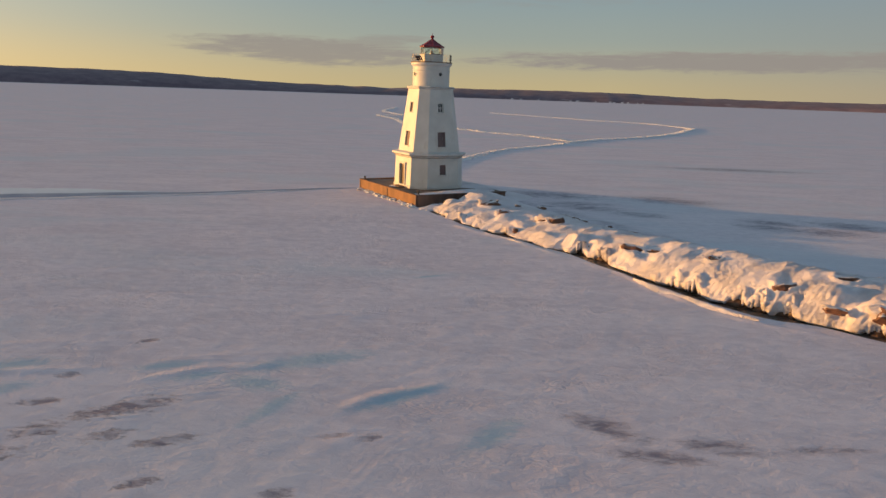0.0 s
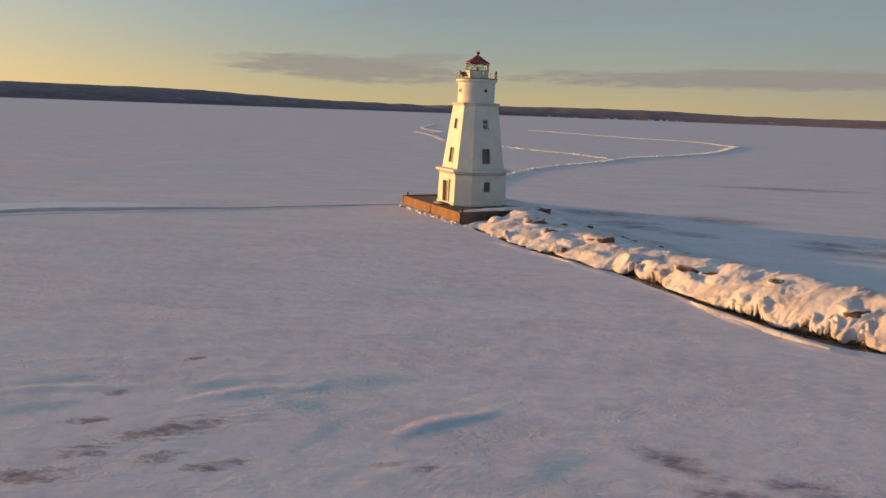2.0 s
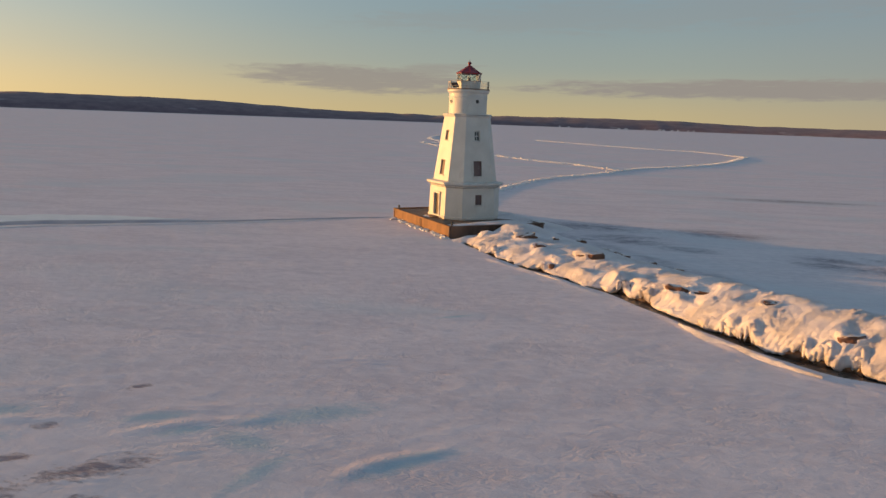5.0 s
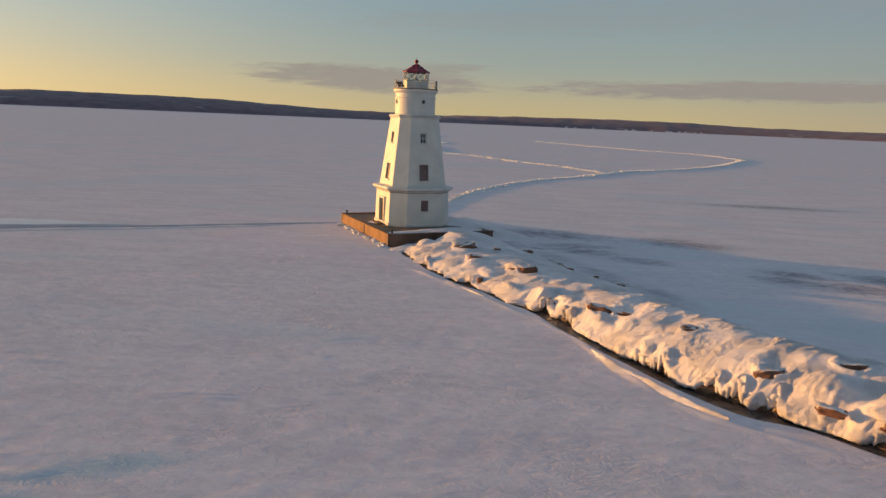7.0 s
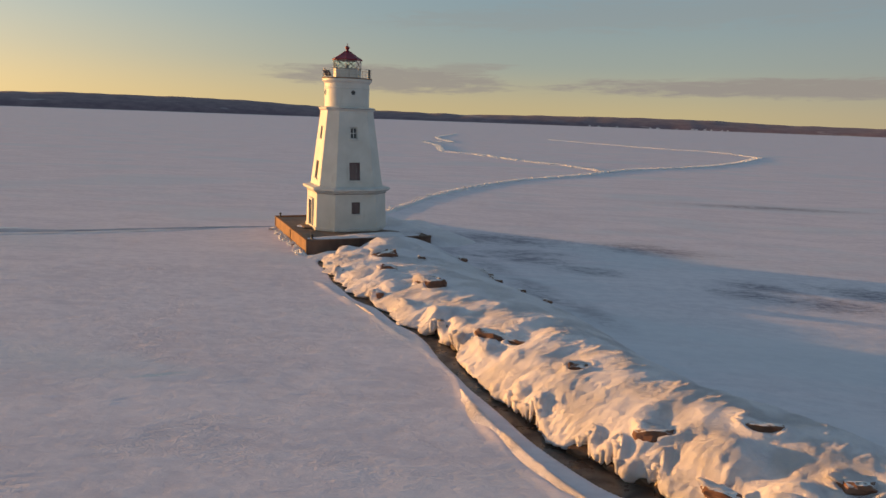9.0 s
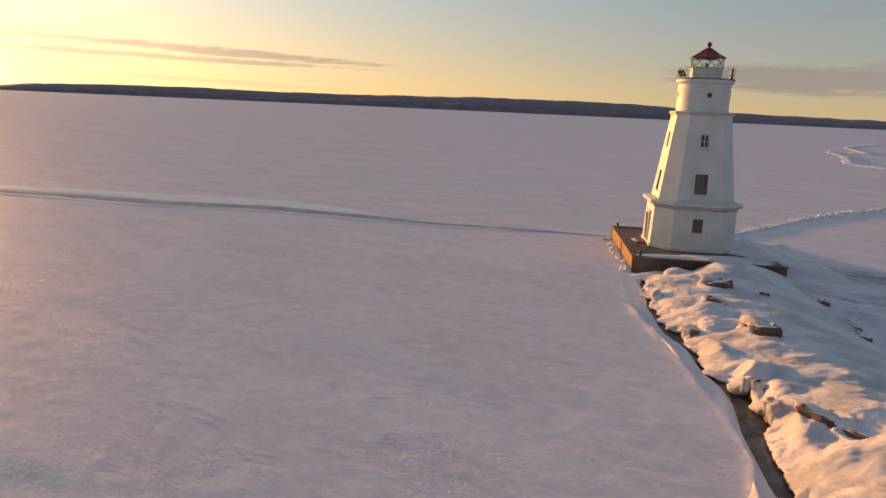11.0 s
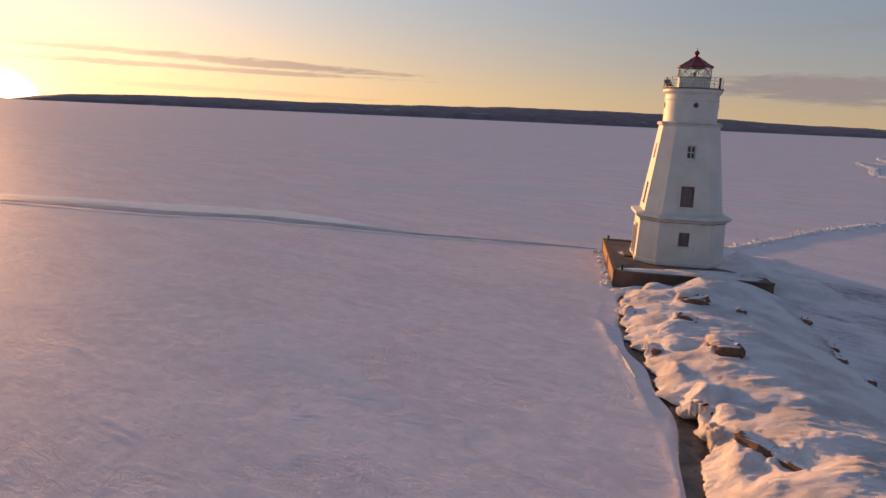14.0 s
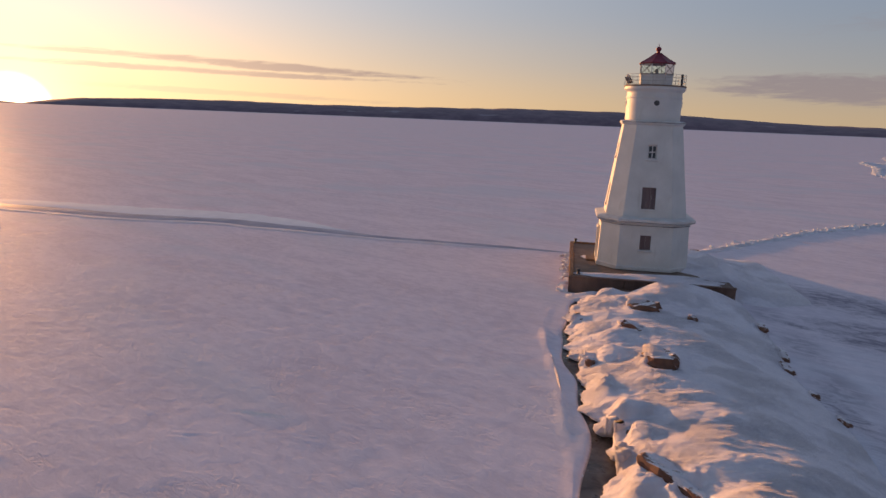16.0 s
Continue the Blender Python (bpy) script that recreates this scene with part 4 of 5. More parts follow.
def icicle_curtain(hs, hw, count, seed):
    """Thick fused icicles that hang from the drift over a hollow."""
    rng = random.Random(seed)
    e = None
    for k in range(count):
        sv = hs + hw * (-0.95 + 1.9 * (k + rng.uniform(0.1, 0.9)) / count)
        i = min(int(np.searchsorted(along_s, sv)), COUNT - 1)
        scal, lift = EDGE[i]
        p, q = left_s[i], right_s[i]
        d = (q - p) / math.hypot(*(q - p))
        o = rng.uniform(-0.16, 0.06) - scal * 0.6
        top, low = lift + 0.40, max(0.0, lift - rng.uniform(0.25, 0.75))
        if lift < 0.15 or rng.random() < 0.3:
            continue
        if e is None:
            e = thing("icicle_curtain", "thick frosted icicles hanging over a hollow in the stones", "icicles", pose(p[0], p[1], 0), "icicles along the breakwater")
        bm = bmesh.new()
        r, steps, lean = rng.uniform(0.11, 0.21), 6, rng.uniform(-0.10, 0.10)
        rings = []
        for j in range(steps + 1):
            f = j / steps
            rr = r * (1.25 - 0.75 * f) * (1 + 0.25 * noise.noise((f * 3, seed, k))) if j < steps else 0.015
            cx, cy, cz = p[0] + d[0] * o + lean * f - e.location.x, p[1] + d[1] * o + 0.5 * lean * f - e.location.y, top + (low - top) * f
            rings.append([bm.verts.new((cx + rr * math.cos(a), cy + rr * math.sin(a), cz)) for a in (2 * math.pi * m / 9 for m in range(9))])
        for a, b in zip(rings, rings[1:]):
            for m in range(9):
                bm.faces.new((a[m], a[(m + 1) % 9], b[(m + 1) % 9], b[m]))
        bm.faces.new(rings[0][::-1])
        bm.faces.new(rings[-1])
        part("icicle", bm, SNOW, e, smooth=True)


for k, (hs, hw, hh) in enumerate(HOLLOWS):
    icicle_curtain(hs, hw, 10, 40 + k)


def snow_at(x, y):
    """Height of the drift over a place."""
    sv, dist, width, _ = station(x, y)
    return drift_height(sv, max(dist, 0.3), width)


def boulder_mesh(bm, size, seed, m):
    """A rough quarried stone: a cube worn round, with broken facets."""
    made = bmesh.ops.create_icosphere(bm, subdivisions=2, radius=1.0)
    for v in made["verts"]:
        c = v.co
        mx = max(abs(c.x), abs(c.y), abs(c.z))
        c = c.lerp(c / mx, 0.55)
        c *= 1 + 0.16 * noise.noise((c.x * 1.7 + seed, c.y * 1.7, c.z * 1.7)) + 0.05 * noise.noise((c.x * 5 + seed, c.y * 5, c.z * 5))
        v.co = m @ Vector((c.x * size[0], c.y * size[1], c.z * size[2]))


def block_mesh(bm, size, seed, m):
    """A quarried block: square faces, chipped corners and rough-hewn sides."""
    made = bmesh.ops.create_cube(bm, size=2.0)
    bmesh.ops.subdivide_edges(bm, edges=list({e for v in made["verts"] for e in v.link_edges}), cuts=3, use_grid_fill=True)
    for v in bm.verts:
        c = v.co
        chip = max(0.0, abs(c.x) + abs(c.y) + abs(c.z) - 2.1)
        c = c * (1 - 0.30 * chip)
        c += Vector((noise.noise((c.x * 1.1 + seed, c.y, c.z)), noise.noise((c.x, c.y * 1.1 + seed, c.z)), 0.8 * noise.noise((c.x, c.y, c.z * 1.1 + seed)))) * 0.45
        c += Vector((noise.noise((c.x * 3 + seed, c.y * 3, c.z * 3)), noise.noise((c.x * 3, c.y * 3 + seed, c.z * 3)), 0.6 * noise.noise((c.x * 3, c.y * 3, c.z * 3 + seed)))) * 0.16
        v.co = m @ Vector((c.x * size[0], c.y * size[1], c.z * size[2]))


breakwater = thing("stone_breakwater", "breakwater of brown sandstone blocks buried under snow", "breakwater")
core_v, core_f = [], []
for i in range(0, COUNT, 12):
    p, q = left_s[i], right_s[i]
    w = math.hypot(*(q - p))
    d = (q - p) / w
    for o, z in ((1.5, -0.45), (1.6, 0.12), (1.9, 0.30), (3.0, 0.5), (w * 0.7, 0.3), (w - 0.6, -0.2)):
        core_v.append((p[0] + d[0] * o, p[1] + d[1] * o, z * crest(along_s[i]) if z > 0.2 else z))
for i in range(len(core_v) // 6 - 1):
    for k in range(5):
        core_f.append((i * 6 + k, i * 6 + k + 1, i * 6 + k + 7, i * 6 + k + 6))
core = new("core", mesh_from("core", core_v, core_f, WET_STONE))
core.parent = breakwater
rng = random.Random(5)
# stones along the water's edge, half hidden by the overhanging snow
s = 0.3
while s < 78:
    i = int(np.searchsorted(along_s, s))
    p, q = left_s[i], right_s[i]
    d = (q - p) / math.hypot(*(q - p))
    size = (rng.uniform(0.45, 0.85), rng.uniform(0.4, 0.7), rng.uniform(0.25, 0.42))
    o = rng.uniform(0.95, 1.3)
    bm = bmesh.new()
    boulder_mesh(bm, size, rng.uniform(0, 90), pose(p[0] + d[0] * o, p[1] + d[1] * o, rng.uniform(-0.22, 0.02), rng.uniform(-12, 12), rng.uniform(-12, 12), rng.uniform(0, 180)))
    part("boulder", bm, WET_STONE, breakwater)
    s += rng.uniform(0.7, 1.4)
# darker stones in the hollows under the overhanging snow, coloured for the hollows' shade
for hs, hw, hh in HOLLOWS:
    for k in (-0.45, 0.45):
        i = int(np.searchsorted(along_s, hs + k * hw))
        p, q = left_s[i], right_s[i]
        d = (q - p) / math.hypot(*(q - p))
        size = (rng.uniform(0.38, 0.5) * (0.6 + hw), rng.uniform(0.34, 0.46), 0.28 + 0.32 * hh)
        o = 0.52 - 0.6 * EDGE[i][0] + rng.uniform(-0.06, 0.06)
        bm = bmesh.new()
        boulder_mesh(bm, size, rng.uniform(0, 90), pose(p[0] + d[0] * o, p[1] + d[1] * o, 0.30 * hh, rng.uniform(-10, 10), rng.uniform(-10, 10), rng.uniform(0, 180)))
        part("boulder", bm, WET_STONE, breakwater, "dark stone filling a hollow under the snow, hollow shade in its colour")
cap_bm = bmesh.new()
for x, y, sx, sy, sz, rz in BARE:
    z = snow_at(x, y) + (0.26 if x < 10 else 0.10) - sz * 0.55
    bm = bmesh.new()
    block_mesh(bm, (sx * 0.9, sy * 0.85, sz * 0.85), x * 3.1, pose(x, y, z, rng.uniform(-14, 14), rng.uniform(-14, 14), rz))
    part("boulder", bm, STONE, breakwater, "bare brown sandstone block")
    # snow plastered on the top and windward half of the block
    m = pose(x - 0.25 * sx, y + 0.45 * sy, z + 0.66 * sz, 0, 6, rz)
    made = bmesh.ops.create_icosphere(cap_bm, subdivisions=3, radius=1.0)
    for v in made["verts"]:
        c = v.co.copy()
        c *= 1 + 0.45 * noise.noise((c.x * 1.4 + x, c.y * 1.4, c.z * 1.4)) + 0.14 * noise.noise((c.x * 4 + x, c.y * 4, c.z * 4))
        v.co = m @ Vector((c.x * sx * 0.95, c.y * sy * 0.72, c.z * sz * (0.45 if c.z > 0 else 1.0)))
caps = part("snow_cap", cap_bm, SNOW, None, smooth=True)
tagged(caps, "snow caps plastered on the bare breakwater stones", "snow", kind="stuff")

# broken ice at the water's edge
rng = random.Random(21)
for k, (x, y) in enumerate(((2.2, 62.6), (8.9, 53.6), (10.3, 51.6), (13.0, 46.7), (20.3, 37.7), (21.2, 37.0), (-2.2, 71.0), (5.4, 58.6))):
    bm = bmesh.new()
    block_mesh(bm, (rng.uniform(0.12, 0.3), rng.uniform(0.08, 0.16), 0.04), k * 3.3, pose(x, y, -0.09, 0, 0, rng.uniform(0, 180)))
    ob = part("ice_floe", bm, RIDGE, None)
    tagged(ob, "small flat snow-covered ice floe in dark water", "ice floe", "ice floes by the stones")

# ---------------------------------------------------------------- pier platform and lighthouse
TOWER = pose(-4.03, 84.94, 0, 0, 0, 31.5)
PLAT = (-5.7, 6.2, -7.8, 7.7)   # extents of the pier in the tower's own axes
PTOP = 1.25

pier = thing("pier_platform", "low square pier of rusty brown sheeting with a concrete deck", "pier", TOWER)
u0, u1, v0, v1 = PLAT
bm = bmesh.new()
box(bm, ((u0 + u1) / 2, (v0 + v1) / 2, PTOP / 2 - 0.2), (u1 - u0 - 0.2, v1 - v0 - 0.2, PTOP + 0.3), bevel=0.03)
part("deck", bm, CONCRETE, pier, "brown stained concrete deck")


def sheeting(a, b, count, normal, mat=RUST, beam=True):
    """Upright steel panels along one side of the pier, with a capping beam."""
    a, b = Vector(a), Vector(b)
    d = (b - a) / count
    ang = math.atan2(d.y, d.x)
    for k in range(count):
        c = a + d * (k + 0.5)
        bm = bmesh.new()
        box(bm, (c.x + normal[0] * 0.0, c.y + normal[1] * 0.0, PTOP / 2 - 0.22), (d.length - 0.05, 0.2, PTOP + 0.36), ang, 0.015)
        part("side_panel", bm, mat, pier)
    if not beam:
        return
    c = (a + b) / 2
    bm = bmesh.new()
    box(bm, (c.x, c.y, PTOP + 0.02), ((b - a).length + 0.2, 0.34, 0.14), ang, 0.02)
    part("capping_beam", bm, mat, pier)


sheeting((u0, v1), (u0, v0), 2, (-1, 0))
for v in (v1 - 0.1, (v0 + v1) / 2 - 0.4, v0 + 0.1):
    bm = bmesh.new()
    box(bm, (u0 - 0.07, v, PTOP / 2 - 0.15), (0.2, 0.26, PTOP + 0.42), bevel=0.02)
    part("fender_post", bm, SHADED_SIDE_POST, pier)
# sides turned from the sun, shade already in their colour
sheeting((u0, v0), (u1, v0), 3, (0, -1), SHADED_SIDE_POST)
sheeting((u1, v0), (u1, v1), 3, (1, 0), SHADED_SIDE_POST, False)
sheeting((u1, v1), (u0, v1), 3, (0, 1))


def bollard(u, v):
    e = thing("bollard", "small rusty iron mooring bollard on the pier", "bollard", TOWER @ pose(u, v, PTOP + 0.08), "bollards on the pier")
    bm = bmesh.new()
    lathe(bm, [(0.16, 0), (0.13, 0.05), (0.10, 0.1), (0.10, 0.26), (0.15, 0.32), (0.15, 0.38), (0.08, 0.42)], 14)
    part("post", bm, DARK_METAL, e, smooth=True)


bollard(u0 + 0.35, v1 - 0.5)
bollard(u0 + 0.55, v0 + 0.7)


def snow_sheet(name, u, v, ru, rv, h, seed, turn=0.0, base=PTOP, label="thin drifted snow lying on the pier deck"):
    """A low feathered drift on a flat support."""
    bm = bmesh.new()
    rings, seg = 9, 40
    grid = []
    for r in range(rings + 1):
        f = r / rings
        row = []
        for k in range(seg):
            a = 2 * math.pi * k / seg
            wob = 1 + 0.45 * noise.noise((math.cos(a) * 1.3 + seed, math.sin(a) * 1.3, seed)) + 0.18 * noise.noise((math.cos(a) * 4 + seed, math.sin(a) * 4, seed))
            x, y = ru * f * wob * math.cos(a), rv * f * wob * math.sin(a)
            z = h * max(0.0, (1 - f * f)) * (1 + 0.5 * noise.noise((x * 1.2, y * 1.2, seed))) - (0.02 if r == rings else 0)
            row.append(bm.verts.new((x, y, max(z, -0.02))))
        grid.append(row)
    for a, b in zip(grid, grid[1:]):
        for k in range(seg):
            bm.faces.new((a[k], a[(k + 1) % seg], b[(k + 1) % seg], b[k]))
    bmesh.ops.remove_doubles(bm, verts=bm.verts, dist=0.0005)
    ob = part(name, bm, SNOW, None, smooth=True)
    ob.matrix_world = TOWER @ pose(u, v, base, 0, 0, turn)
    return tagged(ob, label, "snow", kind="stuff")


snow_sheet("snow_drift", -1.2, -6.5, 4.0, 0.95, 0.10, 1.0)
snow_sheet("snow_drift", 2.4, -6.7, 3.6, 1.3, 0.16, 11.0, 4)
snow_sheet("snow_drift", 1.6, -5.2, 3.0, 0.6, 0.08, 2.0, 6)
snow_sheet("snow_drift", -3.4, -6.3, 1.8, 0.5, 0.06, 3.0)
snow_sheet("snow_drift", -4.3, 0.7, 0.5, 0.8, 0.10, 6.0)
snow_sheet("snow_drift", -3.0, -9.2, 3.4, 1.6, 0.45, 7.0, base=0.0, label="snow drift at the foot of the pier wall")


def ease(x, lo, hi):
    t = min(1.0, max(0.0, (x - lo) / (hi - lo)))
    return t * t * (3 - 2 * t)


def lee_drift():
    """The deep drift that buries the lee side of the pier and runs out on the lake."""
    us, vs = np.arange(2.4, 15.01, 0.2), np.arange(-8.6, 13.01, 0.2)
    verts, faces = [], []
    for u in us:
        for v in vs:
            h = np.interp(u, [2.4, 3.6, 4.6, 6.4, 8.0, 10.5, 13.0, 15.0], [1.70, 1.70, 1.55, 1.46, 0.85, 0.28, 0.02, -0.10])
            wob = 0.8 * noise.noise((u * 0.3, v * 0.3, 2.0))
            h *= ease(v + wob, -8.4, -4.2) * (1 - ease(v - wob - 0.3 * u, 5.0, 9.5))
            h *= 1 - (1 - ease(v, -5.2, -1.5)) * (1 - ease(u, 2.6, 5.2)) * 0.9
            h += 0.10 * fbm(u, v * 0.5, 0.5, 4, 3.0) * min(1.0, h)
            verts.append(tuple(TOWER @ Vector((u, v, h - 0.06))))
    n = len(vs)
    for i in range(len(us) - 1):
        for j in range(n - 1):
            a = i * n + j
            faces.append((a, a + n, a + n + 1, a + 1))
    tagged(new("snow_drift", mesh_from("snow_drift", verts, faces, SNOW, True)), "deep lee drift of snow burying one side of the pier", "snow", kind="stuff")


lee_drift()
rng = random.Random(3)
verts, faces = [], []
for k in range(110):
    sx, sy, sz = rng.uniform(0.10, 0.38), rng.uniform(0.08, 0.24), rng.uniform(0.03, 0.08)
    m = TOWER @ pose(u0 - 0.12 - abs(rng.gauss(0.15, 0.25)), rng.uniform(v0 - 0.3, v1 + 0.3), rng.uniform(0.02, 0.16), rng.uniform(-28, 28), rng.uniform(-28, 28), rng.uniform(0, 180))
    b0 = len(verts)
    for x, y, z in ((-1, -0.9, -1), (0.8, -1, -1), (1, 0.9, -1), (-0.8, 1, -1), (-0.9, -0.7, 1), (0.8, -0.9, 1), (0.85, 0.8, 1), (-0.7, 0.95, 1)):
        verts.append(tuple(m @ Vector((x * sx, y * sy, z * sz))))
    faces += [tuple(b0 + i for i in f) for f in ((0, 3, 2, 1), (4, 5, 6, 7), (0, 1, 5, 4), (1, 2, 6, 5), (2, 3, 7, 6), (3, 0, 4, 7))]
tagged(new("ice_rubble", mesh_from("ice_rubble", verts, faces, RIDGE)), "strip of broken white ice plates at the foot of the pier", "ice rubble", kind="stuff")

lighthouse = thing("lighthouse", "white concrete lighthouse with eight-sided tower and red lantern roof", "lighthouse", TOWER)


def octagon(a, b, z):
    return [Vector(p) for p in ((a, -b, z), (a, b, z), (b, a, z), (-b, a, z), (-a, b, z), (-a, -b, z), (-b, -a, z), (b, -a, z))]


def tower_wall(z0, a0, b0, z1, a1, b1, holes, depth=0.28):
    """Eight battered faces; holes maps a face to (centre offset, width, bottom, top) openings that run back into the wall."""
    bm = bmesh.new()
    low, high = octagon(a0, b0, z0), octagon(a1, b1, z1)
    for f in range(8):
        p, q, r, s = low[f], low[(f + 1) % 8], high[(f + 1) % 8], high[f]
        inward = -((q - p).cross(s - p)).normalized()
        mid0, mid1, along = (p + q) / 2, (s + r) / 2, (q - p).normalized()
        half = lambda z: ((q - p).length * (z1 - z) + (r - s).length * (z - z0)) / (z1 - z0) / 2

        def place(x, z, k=0.0):
            return mid0.lerp(mid1, (z - z0) / (z1 - z0)) + along * x + inward * k
        cuts = sorted(holes.get(f, ()), key=lambda h: h[2])
        level = z0
        quad = lambda *c: bm.faces.new([bm.verts.new(v) for v in c])
        for c, w, zb, zt in cuts:
            quad(place(-half(level), level), place(half(level), level), place(half(zb), zb), place(-half(zb), zb))
            quad(place(-half(zb), zb), place(c - w / 2, zb), place(c - w / 2, zt), place(-half(zt), zt))
            quad(place(c + w / 2, zb), place(half(zb), zb), place(half(zt), zt), place(c + w / 2, zt))
            for (xa, za), (xb, zb2) in (((c - w / 2, zb), (c + w / 2, zb)), ((c + w / 2, zb), (c + w / 2, zt)), ((c + w / 2, zt), (c - w / 2, zt)), ((c - w / 2, zt), (c - w / 2, zb))):
                quad(place(xa, za), place(xb, zb2), place(xb, zb2, depth), place(xa, za, depth))
            level = zt
        quad(place(-half(level), level), place(half(level), level), place(half(z1), z1), place(-half(z1), z1))
    bm.faces.new([bm.verts.new(v) for v in high])
    bmesh.ops.remove_doubles(bm, verts=bm.verts, dist=0.001)
    return bm


LOW = (PTOP, 3.62, 2.12, 4.95, 3.50, 2.06)
HIGH = (5.5, 3.22, 1.92, 13.0, 2.30, 1.38)
W1 = (0.0, 0.86, 2.95, 4.12)
W2 = (0.0, 1.08, 6.22, 7.95)
W3 = (0.0, 0.74, 10.2, 11.35)
DOORWAY = (0.0, 1.25, PTOP + 0.05, 4.0)
part("wall", tower_wall(*LOW, {6: [W1], 2: [W1], 0: [W1], 4: [DOORWAY]}), PAINT, lighthouse)
part("wall", tower_wall(*HIGH, {6: [W2, W3], 2: [W2, W3], 0: [W2, W3], 4: [W2, W3]}), PAINT, lighthouse)


def octa_ring(profile, name, ratio=0.588):
    bm = bmesh.new()
    rings = [[bm.verts.new(v) for v in octagon(a, a * ratio, z)] for a, z in profile]
    for p, q in zip(rings, rings[1:]):
        for k in range(8):
            bm.faces.new((p[k], p[(k + 1) % 8], q[(k + 1) % 8], q[k]))
    bm.faces.new(rings[0][::-1])
    bm.faces.new(rings[-1])
    return part(name, bm, TRIM, lighthouse)


octa_ring([(3.66, PTOP - 0.02), (3.70, PTOP + 0.02), (3.70, PTOP + 0.28), (3.64, PTOP + 0.32)], "plinth")
octa_ring([(3.50, 4.82), (3.56, 4.86), (3.56, 4.98), (3.66, 5.06), (3.84, 5.18), (3.86, 5.19), (3.86, 5.22), (3.92, 5.24), (3.92, 5.42), (3.80, 5.47), (3.22, 5.56)], "cornice")
# dark rings: stains, plus the grooves' shadow lines put in as colour
for a, z in ((3.870, 5.205), (3.570, 4.92), (2.487, 13.09)):
    ob = octa_ring([(a - 0.01, z - 0.034), (a, z - 0.03), (a, z + 0.03), (a - 0.01, z + 0.034)], "joint", 0.588 if z < 10 else 0.6)
    ob.data.materials[0] = WEATHER
    tagged(ob, "dark joint line of stain and painted groove shade")
octa_ring([(2.31, 12.86), (2.38, 12.92), (2.48, 13.02), (2.48, 13.16), (2.40, 13.20), (2.24, 13.24)], "shoulder_cornice", 0.6)


def face_matrix(f, a, z, slope=0.0):
    """Axes on a face of the tower: x along the wall, y into it, z up."""
    ang = {6: 0.0, 0: math.pi / 2, 2: math.pi, 4: -math.pi / 2}[f]
    return Matrix.Rotation(ang, 4, "Z") @ Matrix.Translation((0, -a, z)) @ Matrix.Rotation(-slope, 4, "X")


def wall_half(z, spec):
    z0, a0, _, z1, a1, _ = spec
    return a0 + (a1 - a0) * (z - z0) / (z1 - z0)


def window(f, spec, hole, style):
    _, w, zb, zt = hole
    zc, h = (zb + zt) / 2, zt - zb
    slope = math.atan2(spec[1] - spec[4], spec[3] - spec[0])
    m = face_matrix(f, wall_half(zc, spec), zc, slope)
    bm = bmesh.new()
    t = 0.09
    for x, z, sx, sz in ((-w / 2 + t / 2, 0, t, h), (w / 2 - t / 2, 0, t, h), (0, h / 2 - t / 2, w - 2 * t, t), (0, -h / 2 + t / 2, w - 2 * t, t)):
        box(bm, (x, 0.17, z), (sx, 0.08, sz), m=m)
    win = part("window", bm, TRIM if style == "panes" else BOARD, lighthouse)
    if style == "panes":
        for i in (-1, 1):
            for j in (-1, 1):
                bm = bmesh.new()
                box(bm, (i * (w / 2 - t) / 2, 0.20, j * (h / 2 - t) / 2), ((w - 2 * t) / 2 - 0.035, 0.02, (h - 2 * t) / 2 - 0.04), m=m)
                part("pane", bm, PANE, win)
        bm = bmesh.new()
        box(bm, (0, 0.18, 0), (0.07, 0.07, h - 2 * t), m=m)
        box(bm, (0, 0.178, 0), (w - 2 * t, 0.07, 0.08), m=m)
        part("glazing_bar", bm, TRIM, win)
    else:
        n = 2 if w < 0.95 else 3
        for k in range(n):
            pw = (w - 2 * t) / n
            bm = bmesh.new()
            box(bm, (-w / 2 + t + pw * (k + 0.5), 0.185 + 0.004 * (k % 2), 0), (pw - 0.012, 0.03, h - 2 * t), m=m)
            part("board", bm, BOARD, win)
    bm = bmesh.new()
    box(bm, (0, -0.03, -h / 2 - 0.06), (w + 0.26, 0.22, 0.12), bevel=0.015, m=m)
    part("sill", bm, TRIM, win)
    return win


for f in (6, 2, 0):
    window(f, LOW, W1, "boards")
for f in (6, 2, 0, 4):
    boarded = window(f, HIGH, W2, "boards")
    if f == 6:
        bm = bmesh.new()
        box(bm, (0.22, 0.155, 0.12), (0.06, 0.02, 0.40), m=face_matrix(6, wall_half(7.085, HIGH), 7.085, math.atan2(HIGH[1] - HIGH[4], HIGH[3] - HIGH[0])))
        part("pale_slat", bm, WEATHER, boarded)
    window(f, HIGH, W3, "panes" if f != 4 else "boards")

# the door on the sunny side
m = face_matrix(4, wall_half(2.4, LOW), 0, 0.0)
_, dw, db, dt = DOORWAY
bm = bmesh.new()
box(bm, (0, 0.2, (db + dt) / 2), (dw - 0.04, 0.06, dt - db - 0.04), m=m)
door = part("door", bm, DOOR, lighthouse, "brown wooden entrance door")
for j, (z0_, z1_) in enumerate(((db + 0.2, db + 0.95), (db + 1.1, db + 1.75), (dt - 0.55, dt - 0.12))):
    bm = bmesh.new()
    box(bm, (0, 0.162, (z0_ + z1_) / 2), (dw - 0.34, 0.03, z1_ - z0_), bevel=0.01, m=m)
    part("door_panel", bm, DOOR, door)
bm = bmesh.new()
tube(bm, m @ Vector((0.36, 0.17, db + 1.05)), m @ Vector((0.36, 0.08, db + 1.05)), 0.035)
part("door_knob", bm, DARK_METAL, door)
bm = bmesh.new()
